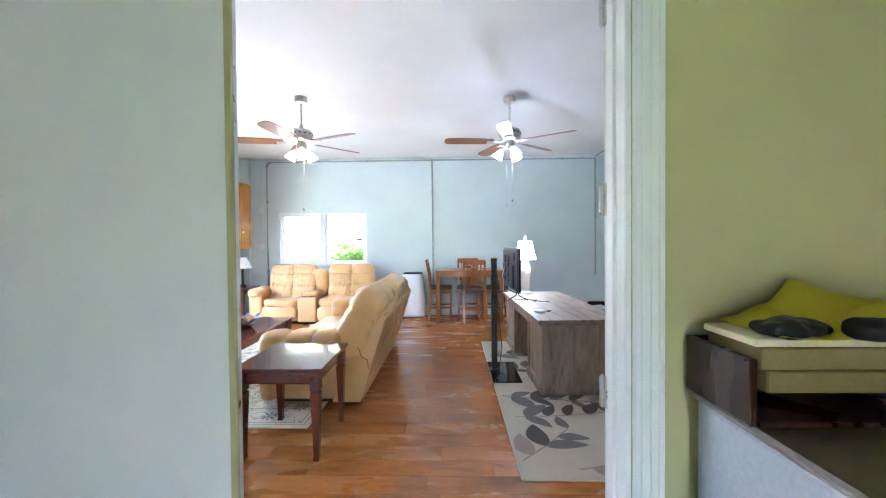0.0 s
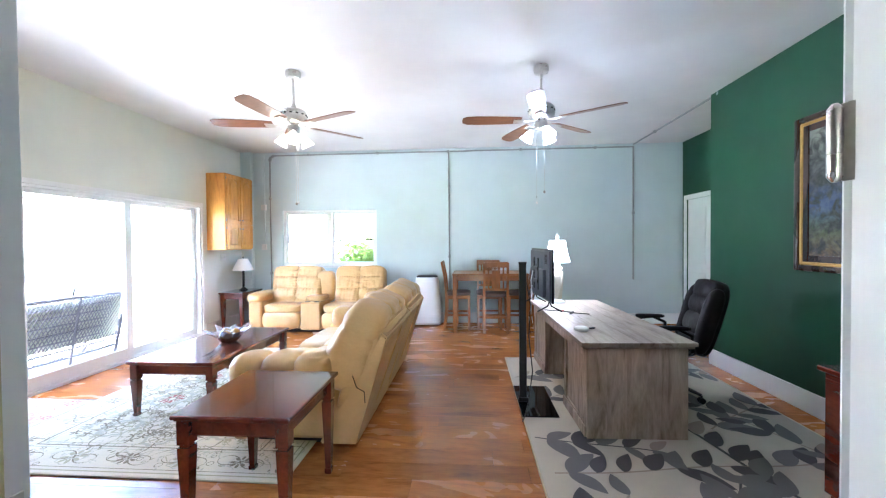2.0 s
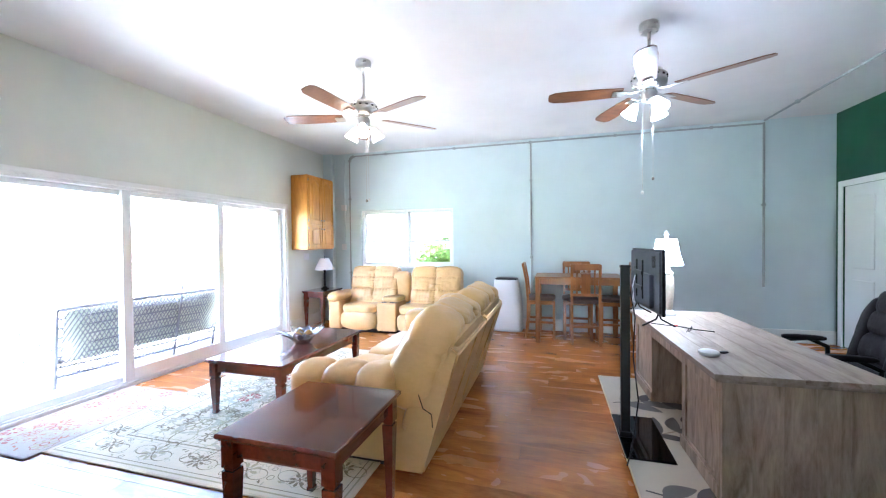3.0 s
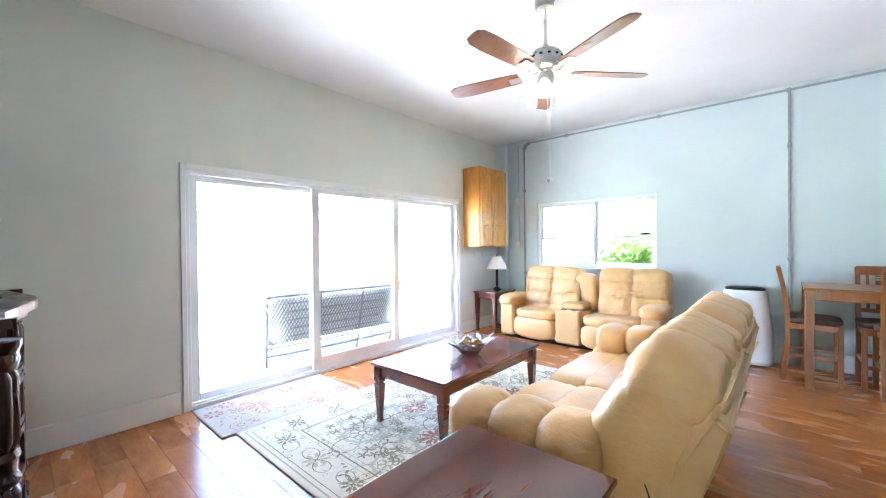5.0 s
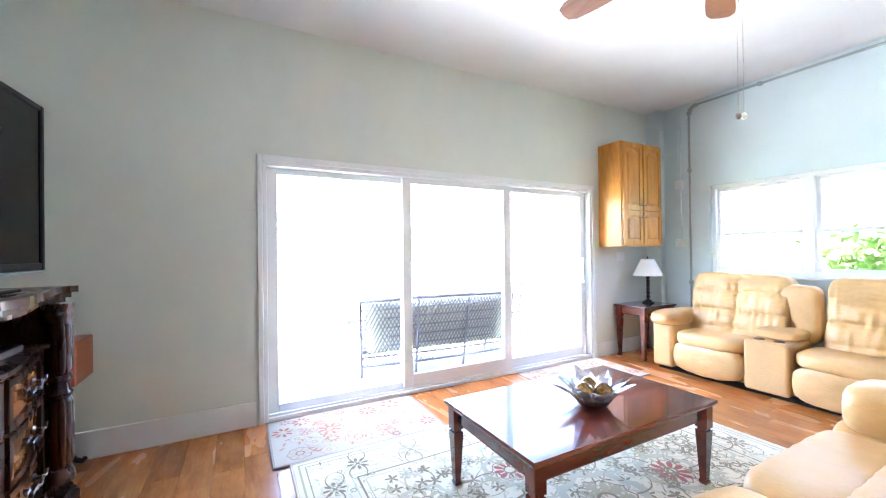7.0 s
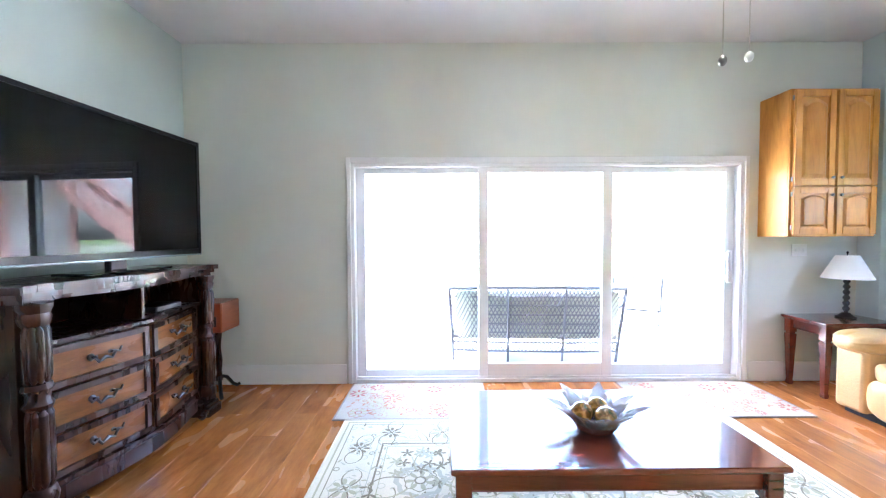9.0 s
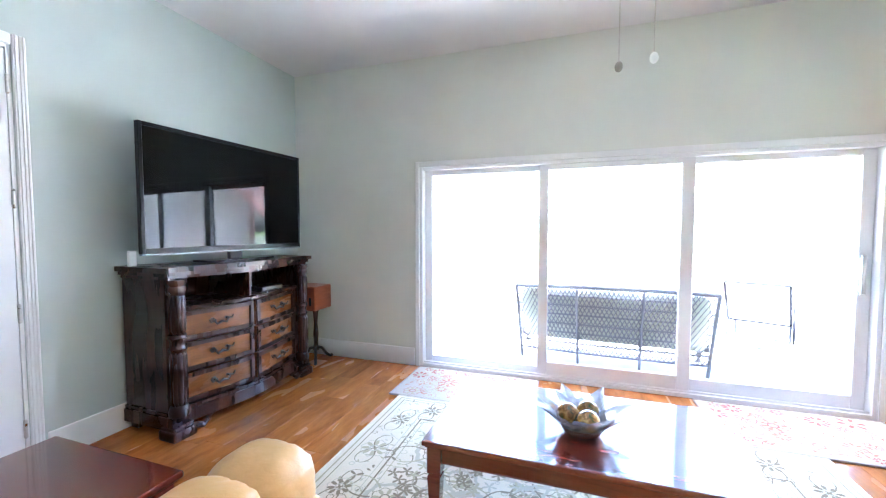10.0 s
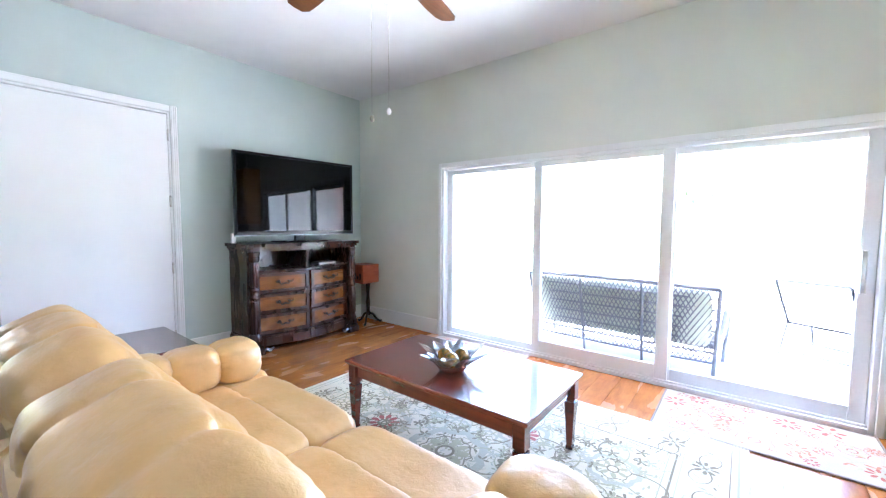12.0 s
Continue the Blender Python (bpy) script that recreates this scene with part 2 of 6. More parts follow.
def tube(bm, pts, r, seg=8, closed=False, flat=1.0):
    """A round bar along points; r may be a list."""
    pts = [Vector(p) for p in pts]
    n = len(pts)
    rings = []
    for i, p in enumerate(pts):
        a, b = pts[max(i - 1, 0)], pts[min(i + 1, n - 1)]
        if closed:
            a, b = pts[i - 1], pts[(i + 1) % n]
        d = (b - a).normalized()
        side = d.cross(Vector((0, 0, 1)))
        if side.length < 1e-3:
            side = d.cross(Vector((0, 1, 0)))
        side.normalize()
        up = side.cross(d)
        rr = r[i] if isinstance(r, (list, tuple)) else r
        rings.append([bm.verts.new(p + rr * (math.cos(2 * math.pi * k / seg) * side + flat * math.sin(2 * math.pi * k / seg) * up)) for k in range(seg)])
    pairs = list(zip(rings, rings[1:])) + ([(rings[-1], rings[0])] if closed else [])
    for a, b in pairs:
        for k in range(seg):
            bm.faces.new((a[k], a[(k + 1) % seg], b[(k + 1) % seg], b[k]))
    if not closed:
        bm.faces.new(list(reversed(rings[0])))
        bm.faces.new(rings[-1])
    return bm


def puff(bm, c, half, k=4.0, n=8, m=None, wrinkle=0.0, seed=0.0, freq=3.0, bend=None):
    """A stuffed cushion: a rounded block with slight folds."""
    c, half = Vector(c), Vector(half)
    grid = {}

    def vert(p):
        key = (round(p[0], 4), round(p[1], 4), round(p[2], 4))
        if key not in grid:
            q = Vector(p)
            q = q / (sum(abs(x) ** k for x in q) ** (1 / k))
            w = Vector((q.x * half.x, q.y * half.y, q.z * half.z))
            if wrinkle:
                d = noise.noise((w + c) * freq + Vector((seed, seed * 2, 0))) + 0.5 * noise.noise((w + c) * freq * 2.7 + Vector((seed * 3, 0, seed)))
                w += q.normalized() * wrinkle * d
            if bend:
                w = bend(w)
            w = w + c
            grid[key] = bm.verts.new(m @ w if m is not None else w)
        return grid[key]

    steps = [math.tan((-1 + 2 * i / n) * math.pi / 4) for i in range(n + 1)]
    for ax in range(3):
        for s in (-1, 1):
            for i in range(n):
                for j in range(n):
                    quad = []
                    for a, b in ((i, j), (i + 1, j), (i + 1, j + 1), (i, j + 1)):
                        p = [0, 0, 0]
                        p[ax], p[(ax + 1) % 3], p[(ax + 2) % 3] = s, steps[a], steps[b]
                        quad.append(vert(p))
                    bm.faces.new(quad if s > 0 else quad[::-1])
    return bm


def finish(ob, bm, material, smooth=None):
    bmesh.ops.recalc_face_normals(bm, faces=bm.faces)
    if smooth is not None:
        for f in bm.faces:
            f.smooth = True
        for e in bm.edges:
            if len(e.link_faces) == 2:
                turn = e.calc_face_angle(0)
                a, b = sorted(f.calc_area() for f in e.link_faces)
                # a broad flat face keeps its own normal beside a narrow rounded edge
                if turn > radians(smooth) or (turn > radians(14) and b > 6 * a):
                    e.smooth = False
    bm.to_mesh(ob.data)
    bm.free()
    if material is not None:
        ob.data.materials.append(material if not isinstance(material, str) else M[material])
    return ob


def part(name, bm, material, parent=None, label="", smooth=38):
    """Links a bmesh as one mesh object under a thing or a part."""
    ob = new(name, bpy.data.meshes.new(name))
    finish(ob, bm, material, smooth)
    if parent is not None:
        ob.parent = parent
    if label:
        ob["label"] = label
    return ob


def thing(name, m, label, category, group="", kind=""):
    ob = new(name)
    ob.empty_display_size = 0.1
    ob.matrix_world = m
    return tagged(ob, label, category, group, kind)


def structure(name, bm, material, label, category, smooth=None):
    return tagged(part(name, bm, material, None, "", smooth), label, category, "", "structure")


def B(*a, **k):
    return box(bmesh.new(), *a, **k)


def boxes(*items, bevel=0.0):
    bm = bmesh.new()
    for lo, hi in items:
        box(bm, lo, hi, bevel)
    return bm

# ---- structure ----
Z0 = 0.0
structure("wall_west", boxes(((WX - T, SY - T, 0), (WX, SLIDE[0], CZ)), ((WX - T, SLIDE[1], 0), (WX, NY + T, CZ)), ((WX - T, SLIDE[0], SLIDE[2]), (WX, SLIDE[1], CZ))), "sage", "pale sage painted wall around the glass door", "wall")
structure("wall_north", boxes(((WX, NY, 0), (WIN[0], NY + T, CZ)), ((WIN[1], NY, 0), (EX, NY + T, CZ)), ((WIN[0], NY, 0), (WIN[1], NY + T, WIN[2])), ((WIN[0], NY, WIN[3]), (WIN[1], NY + T, CZ))), "sage_cool", "pale sage painted wall with a window", "wall")
structure("wall_south", boxes(((WX, SY - T + 0.012, 0), (DOORWAY[0], SY, CZ)), ((DOORWAY[1], SY - T + 0.012, 0), (GX + T, SY, CZ)), ((DOORWAY[0], SY - T + 0.012, DOORWAY[2]), (DOORWAY[1], SY, CZ))), "sage_dim", "pale sage painted wall with a double doorway", "wall")
structure("wall_entry", boxes(((WX, SY - T - 0.004, 0), (DOORWAY[0], SY - T + 0.008, CZ)), ((DOORWAY[1], SY - T - 0.004, 0), (GX + T, SY - T + 0.008, CZ)), ((DOORWAY[0], SY - T - 0.004, DOORWAY[2]), (DOORWAY[1], SY - T + 0.008, CZ))), "olive", "olive green painted wall of the entry side", "wall")
structure("wall_green", boxes(((GX, SY, 0), (GX + T, GY, CZ)), ((GX + T, GY - T, 0), (EX, GY, CZ))), "green", "dark green painted accent wall", "wall")
EDOOR = (7.3, 8.46, 2.2)
structure("wall_east", boxes(((EX, GY - T, 0), (EX + T, EDOOR[0], CZ)), ((EX, EDOOR[1], 0), (EX + T, NY + T, CZ)), ((EX, EDOOR[0], EDOOR[2]), (EX + T, EDOOR[1], CZ))), "green", "dark green painted wall above a white door", "wall")
structure("ceiling", B((WX - T, -1.6, CZ), (EX + T, NY + T, CZ + 0.12)), "ceiling", "smooth white painted ceiling", "ceiling")
structure("floor", B((WX - T, -1.6, -0.15), (EX + T, NY + T, -0.012)), M["gap"], "subfloor under the wooden planks", "floor")
structure("entry_floor", B((WX, -1.6, -0.012), (EX, SY, 0.0)), "concrete", "plain floor of the entry room", "floor")
# unseen walls added round the entry; the gap is placed to light the doorway
structure("wall_entry_back", boxes(((WX - T, -1.6 - T, 0), (0.50, -1.6, CZ)), ((0.86, -1.6 - T, 0), (EX + T, -1.6, CZ)), ((0.50, -1.6 - T, 2.05), (0.86, -1.6, CZ)), ((WX - T, -1.6, 0), (WX, SY - T, CZ)), ((GX, -1.6, 0), (GX + T, SY - T - 0.004, CZ))), "entrywall", "unseen walls added round the entry room, with a gap for sky light", "wall")

# skirting boards
def skirting(name, lo, hi):
    structure(name, B(lo, hi, bevel=0.004), "white", "white painted skirting board", "baseboard")


SK = 0.19
skirting("baseboard", (WX, SY, 0), (WX + 0.016, SLIDE[0] - 0.06, SK))
skirting("baseboard", (WX, SLIDE[1] + 0.06, 0), (WX + 0.016, NY, SK))
skirting("baseboard", (WX + 0.016, NY - 0.016, 0), (EX, NY, SK))
skirting("baseboard", (WX + 0.016, SY, 0), (DOORWAY[0] - 0.08, SY + 0.016, SK))
skirting("baseboard", (DOORWAY[1] + 0.1, SY, 0), (GX, SY + 0.016, SK))
skirting("baseboard", (GX - 0.016, SY + 0.016, 0), (GX, GY, SK))
skirting("baseboard", (GX, GY, 0), (EX, GY + 0.016, SK))

# double doorway: jambs, casings, closed leaf and open leaf
def casing(name, x0, x1, top, y0, y1, w=0.085):
    t = thing(name, pose(0, 0, 0), "white painted moulded door casing", "trim", kind="structure")
    s = 1 if y0 >= SY - 0.001 else -1
    yo = y1 if s > 0 else y0
    for side, x in ((-1, x0), (1, x1)):
        bm = B((min(x, x + side * w), y0, 0), (max(x, x + side * w), y1, top + w), bevel=0.006)
        for q in (0.26 * w, 0.55 * w, 0.8 * w):
            xx = x + side * q
            box(bm, (xx - 0.005, min(yo, yo + s * 0.007), 0), (xx + 0.005, max(yo, yo + s * 0.007), top + w), 0.002)
        part("upright", bm, "white", t, smooth=None)
    part("head", B((x0, y0, top), (x1, y1, top + w), bevel=0.006), "white", t, smooth=None)
    return t


casing("casing_room", DOORWAY[0], DOORWAY[1], DOORWAY[2], SY, SY + 0.016, 0.065)
casing("casing_entry", DOORWAY[0], DOORWAY[1], DOORWAY[2], SY - T - 0.022, SY - T - 0.004, 0.098)
structure("door_jamb", boxes(((DOORWAY[0], SY - T - 0.004, 0), (DOORWAY[0] + 0.02, SY, DOORWAY[2])), ((DOORWAY[1] - 0.02, SY - T - 0.004, 0), (DOORWAY[1], SY, DOORWAY[2])), ((DOORWAY[0] + 0.02, SY - T - 0.004, DOORWAY[2] - 0.02), (DOORWAY[1] - 0.02, SY, DOORWAY[2])), ((DOORWAY[1] - 0.032, SY - 0.08, 0), (DOORWAY[1] - 0.02, SY - 0.05, DOORWAY[2] - 0.02)), bevel=0.002), "white", "white painted door jamb with stop", "trim")


def hinge(parent, x, y, z):
    """Plates, knuckle and screws of one butt hinge."""
    bm = bmesh.new()
    lathe(bm, [(0.004, -0.058), (0.0095, -0.05), (0.0095, -0.018), (0.0085, -0.017), (0.0095, -0.016), (0.0095, 0.05), (0.004, 0.058)], 12, (x, y, z))
    return part("hinge", bm, "nickel", parent, "brushed nickel hinge")


def leaf(name, m, w, h, label, mat="doorpaint"):
    t = thing(name, m, label, "door", kind="structure")
    part("panel", B((0, -0.045, 0.008), (w, 0, h - 0.006), bevel=0.003), mat, t)
    for z in (0.26, 0.96, 1.64, 2.30):
        hinge(t, -0.004, 0.006, z)
        part("hinge_plate", B((-0.0015, -0.042, z - 0.057), (0.0008, 0.0, z + 0.057), bevel=0.0006), "nickel", t)
        for y, dz in ((-0.014, 0.036), (-0.030, 0.0), (-0.014, -0.036)):
            part("screw", lathe(bmesh.new(), [(0.0048, 0.0), (0.0040, 0.0012), (0.0, 0.0014)], 10, m=Matrix.Translation((-0.0014, y, z + dz)) @ Matrix.Rotation(radians(-90), 4, "Y")), "pewter", t)
    return t


LW = -0.428 - (DOORWAY[0] + 0.022)
d1 = leaf("door_1", pose(DOORWAY[0] + 0.022, SY - 0.004, 0), LW, DOORWAY[2] - 0.022, "closed white painted flush leaf of a double door")
part("astragal", B((LW - 0.012, -0.062, 0.01), (LW + 0.014, -0.046, DOORWAY[2] - 0.04), bevel=0.003), "olive", d1, "yellowed strip along the leaf edge")
for z in (0.99, 2.02):
    part("flush_bolt", boxes(((LW - 0.001, -0.034, z - 0.1), (LW + 0.0015, -0.012, z + 0.1)), ((LW + 0.001, -0.028, z - 0.03), (LW + 0.004, -0.018, z + 0.03)), bevel=0.0006), "nickel", d1, "steel flush bolt plate")
d2 = leaf("door_2", pose(DOORWAY[1] - 0.024, SY + 0.010, 0, 0, 0, 28), 1.2, DOORWAY[2] - 0.022, "white painted leaf of a double door, swung open")
for z in (0.26, 0.96, 1.64, 2.30):
    part("jamb_hinge_plate", B((-0.004, -0.058, z - 0.057), (-0.0025, -0.008, z + 0.057)), "nickel", d2)

# east door
d3 = thing("door_3", pose(EX - 0.004, EDOOR[0], 0), "closed white panelled door in the recess", "door", kind="structure")
bm = B((0.02, 0.0, 0.01), (0.06, EDOOR[1] - EDOOR[0], EDOOR[2]), bevel=0.003)
part("panel", bm, "doorpaint", d3)
for y0, y1, z0, z1 in ((0.15, 0.52, 0.25, 0.95), (0.64, 1.01, 0.25, 0.95), (0.15, 0.52, 1.1, 2.05), (0.64, 1.01, 1.1, 2.05)):
    part("raised_panel", B((0.008, y0, z0), (0.022, y1, z1), bevel=0.007), "doorpaint", d3)
structure("casing_east", boxes(((EX - 0.016, EDOOR[0] - 0.08, 0), (EX, EDOOR[0], EDOOR[2] + 0.08)), ((EX - 0.016, EDOOR[1], 0), (EX, EDOOR[1] + 0.08, EDOOR[2] + 0.08)), ((EX - 0.016, EDOOR[0], EDOOR[2]), (EX, EDOOR[1], EDOOR[2] + 0.08)), bevel=0.004), "white", "white painted door casing", "trim")

# ---- sliding glass door ----
def slider():
    t = thing("window_1", pose(WX, SLIDE[0], 0), "white vinyl three-panel sliding glass door", "sliding door", kind="structure")
    L, H = SLIDE[1] - SLIDE[0], SLIDE[2]
    part("casing", boxes(((0, -0.042, 0), (0.018, 0.0, H + 0.055)), ((0, L, 0), (0.018, L + 0.042, H + 0.055)), ((0, 0.0, H), (0.018, L, H + 0.055)), bevel=0.004), "white", t)
    part("frame", boxes(((-T, 0, 0.0), (0, 0.032, H)), ((-T, L - 0.032, 0.0), (0, L, H)), ((-T, 0.032, H - 0.032), (0, L - 0.032, H)), ((-T, 0.032, 0.0), (0, L - 0.032, 0.035)), ((-0.03, 0.032, 0.035), (-0.02, L - 0.032, 0.055)), bevel=0.003), "vinyl", t)
    # stiles: each sash has its own edges, glass edges and bottom rail
    for y0, g0, g1, y1, bot, x in ((0.032, 0.115, 1.222, 1.30, 0.105, -0.10), (1.222, 1.312, 2.42, 2.52, 0.175, -0.055), (2.44, 2.532, 3.64, L - 0.032, 0.145, -0.10)):
        top = H - 0.085
        p = part("sash", boxes(((x - 0.02, y0, 0.04), (x + 0.02, g0, H - 0.032)), ((x - 0.02, g1, 0.04), (x + 0.02, y1, H - 0.032)), ((x - 0.02, g0, top), (x + 0.02, g1, H - 0.032)), ((x - 0.02, g0, 0.04), (x + 0.02, g1, bot)), bevel=0.004), "vinyl", t)
        part("glazing_bead", boxes(((x + 0.0205, g0 - 0.012, bot - 0.012), (x + 0.026, g0, top + 0.012)), ((x + 0.0205, g1, bot - 0.012), (x + 0.026, g1 + 0.012, top + 0.012)), ((x + 0.0205, g0, top), (x + 0.026, g1, top + 0.012)), ((x + 0.0205, g0, bot - 0.012), (x + 0.026, g1, bot)), bevel=0.002), "vinyl", p)
        g = part("pane", B((x - 0.004, g0, bot), (x + 0.004, g1, top)), "glass", p)
        g.visible_shadow = False
    bm = boxes(((-0.08, L - 0.115, 0.98), (-0.0422, L - 0.085, 1.02)), ((-0.08, L - 0.115, 1.2), (-0.0422, L - 0.085, 1.24)), ((-0.0422, L - 0.115, 0.96), (-0.045, L - 0.085, 1.26)), bevel=0.006)
    part("handle", bm, "whiteplastic", t, "white pull handle")
    return t


slider()


def north_window():
    t = thing("window_2", pose(WIN[0], NY, WIN[2]), "white vinyl twin single-hung window", "window", kind="structure")
    W, H = WIN[1] - WIN[0], WIN[3] - WIN[2]
    part("window_frame", boxes(((0, 0.03, 0), (0.045, 0.11, H)), ((W - 0.045, 0.03, 0), (W, 0.11, H)), ((0.045, 0.03, H - 0.045), (W - 0.045, 0.11, H)), ((0.045, 0.03, 0), (W - 0.045, 0.11, 0.045)), ((W / 2 - 0.045, 0.02, 0.045), (W / 2 + 0.045, 0.11, H - 0.045)), bevel=0.004), "vinyl", t)
    part("window_sill", B((-0.03, -0.035, -0.03), (W + 0.03, 0.03, 0.0), bevel=0.006), "white", t)
    mid = 0.44 * H
    for k in (0, 1):
        x0 = 0.045 + k * (W / 2)
        x1 = x0 + W / 2 - 0.09
        for z0, z1, y in ((0.045, mid + 0.02, 0.05), (mid - 0.02, H - 0.045, 0.078)):
            s = part("sash", boxes(((x0, y, z0), (x0 + 0.035, y + 0.025, z1)), ((x1 - 0.035, y, z0), (x1, y + 0.025, z1)), ((x0 + 0.035, y, z1 - 0.038), (x1 - 0.035, y + 0.025, z1)), ((x0 + 0.035, y, z0), (x1 - 0.035, y + 0.025, z0 + 0.038)), bevel=0.003), "vinyl", t)
            g = part("pane", B((x0 + 0.035, y + 0.010, z0 + 0.038), (x1 - 0.035, y + 0.015, z1 - 0.038)), "glass", s)
            g.visible_shadow = False
        if k:
            part("sash_label", B((x1 - 0.17, 0.042, mid + 0.024), (x1 - 0.05, 0.05, mid + 0.05), bevel=0.002), "black", t, "dark label on the sash rail")
    return t


north_window()

# conduits
def conduit(name, pts, r=0.014, label="painted metal conduit fixed to the wall"):
    bm = bmesh.new()
    tube(bm, pts, r, 8)
    for a, b in zip(pts, pts[1:]):
        a, b = Vector(a), Vector(b)
        n = max(1, int((b - a).length / 1.3))
        for i in range(n):
            c = a.lerp(b, (i + 0.5) / n)
            box(bm, c - Vector((0.022,) * 3), c + Vector((0.022,) * 3), 0.006)
    return tagged(part(name, bm, "galv"), label, "conduit", "conduits")


yc = NY - 0.018
bend = [(-3.50 + 0.1 * (1 - math.cos(a)), yc, CZ - 0.06 - 0.1 * (1 - math.sin(a))) for a in (0, 0.4, 0.8, 1.2, math.pi / 2)]
conduit("conduit", [(-3.50, yc, 0.22), *bend, (3.24, yc, CZ - 0.06)])
conduit("conduit", [(-0.07, yc, 0.58), (-0.07, yc, CZ - 0.045)])
ob_ = thing("outlet_box", pose(-0.07, NY, 0.45), "grey metal outlet box at the foot of the conduit", "outlet")
part("box", B((-0.035, -0.05, 0.0), (0.035, 0.0, 0.13), bevel=0.005), "galv", ob_)
part("cover_plate", B((-0.031, -0.054, 0.006), (0.031, -0.0505, 0.124), bevel=0.0015), "whiteplastic", ob_)
for z in (0.035, 0.082):
    part("socket", boxes(((-0.012, -0.0556, z), (-0.008, -0.0545, z + 0.014)), ((0.008, -0.0556, z), (0.012, -0.0545, z + 0.014))), "gap", ob_)
sw_ = thing("switch_plate", pose(WX, 7.94, 1.27), "white double switch plate on the wall", "switch")
part("plate", B((0.0, -0.075, -0.058), (0.006, 0.075, 0.058), bevel=0.002), "whiteplastic", sw_)
for y in (-0.037, 0.037):
    part("toggle", B((0.0062, y - 0.006, -0.012), (0.016, y + 0.006, 0.012), bevel=0.002), "vinyl", sw_)
conduit("conduit", [(3.24, yc, 0.80), (3.24, yc, CZ - 0.045)], 0.016)
conduit("conduit", [(3.24, yc - 0.02, CZ - 0.022), (3.24, 2.3, CZ - 0.022)])
structure("corner_chase", B((WX, NY - 0.1, 0), (WX + 0.2, NY, CZ), bevel=0.004), "sage_cool", "boxed-in pipe chase in the wall corner", "trim")
cb = thing("cable_raceway", pose(-3.63, NY, 0), "pale wall raceway with two junction boxes", "raceway")
part("channel", B((-0.02, -0.03, 1.42), (0.02, 0, CZ - 0.06), bevel=0.004), "sage_cool", cb)
for z in (1.38, 2.14):
    part("junction_box", B((-0.045, -0.05, z), (0.045, 0, z + 0.11), bevel=0.006), "whiteplastic", cb)

# ---- rugs ----
def flat_shape(bm, pts, z, h=0.004):
    top = [bm.verts.new((x, y, z + h)) for x, y in pts]
    bot = [bm.verts.new((x, y, z)) for x, y in pts]
    bm.faces.new(top)
    n = len(pts)
    for i in range(n):
        bm.faces.new((bot[i], bot[(i + 1) % n], top[(i + 1) % n], top[i]))


def ring(bm, cx, cy, r, w, z, n=20, wob=0.0, lobes=6):
    z += lift()
    pts = []
    for k in range(n + 1):
        a = 2 * math.pi * k / n
        q = 1 + wob * math.cos(lobes * a)
        pts.append(((cx + q * (r - w) * math.cos(a), cy + q * (r - w) * math.sin(a)), (cx + q * r * math.cos(a), cy + q * r * math.sin(a))))
    for (a, b), (c, d) in zip(pts, pts[1:]):
        bm.faces.new([bm.verts.new((*p, z)) for p in (a, b, d, c)])


LIFT = [0]


def lift():
    """A small step in height, so that no two motifs lie in one plane."""
    LIFT[0] = (LIFT[0] + 1) % 40
    return 0.00003 * LIFT[0]


def petal(bm, cx, cy, ang, l, w, z, h=0.0):
    z += lift()
    ca, sa = math.cos(ang), math.sin(ang)
    pts = []
    for k in range(10):
        u = k / 10 * 2 * math.pi
        x = l / 2 - l / 2 * math.cos(u)
        y = w / 2 * math.sin(u) * (0.55 + 0.45 * (x / l))
        pts.append(bm.verts.new((cx + ca * x - sa * y, cy + sa * x + ca * y, z + h)))
    bm.faces.new(pts)


def flower(bms, cx, cy, r, z, petals=8, cols=("rug_rust", "rug_cream", "rug_grey"), turn=0.0):
    for k in range(petals):
        petal(bms[cols[0]], cx + 0.35 * r * math.cos(turn + k * 2 * math.pi / petals), cy + 0.35 * r * math.sin(turn + k * 2 * math.pi / petals), turn + k * 2 * math.pi / petals, r * 0.68, r * 0.42, z + 0.0004)
    ring(bms[cols[2]], cx, cy, r * 0.42, r * 0.12, z + 0.0008, 14)
    ring(bms[cols[2]], cx, cy, r * 1.12, r * 0.07, z + 0.0002, 24, 0.09, petals)


def scroll(bm, x, y, a, l, w, z, curl):
    z += lift()
    pts = []
    n = 9
    for i in range(n + 1):
        pts.append((x, y, a))
        x += l / n * math.cos(a)
        y += l / n * math.sin(a)
        a += curl / n * (0.4 + 1.2 * i / n)
    for i, ((x0, y0, a0), (x1, y1, a1)) in enumerate(zip(pts, pts[1:])):
        w0, w1 = w * (1 - 0.75 * i / n), w * (1 - 0.75 * (i + 1) / n)
        q = [(x0 - w0 * math.sin(a0), y0 + w0 * math.cos(a0)), (x0 + w0 * math.sin(a0), y0 - w0 * math.cos(a0)), (x1 + w1 * math.sin(a1), y1 - w1 * math.cos(a1)), (x1 - w1 * math.sin(a1), y1 + w1 * math.cos(a1))]
        bm.faces.new([bm.verts.new((*p, z)) for p in q])
    return pts[-1]


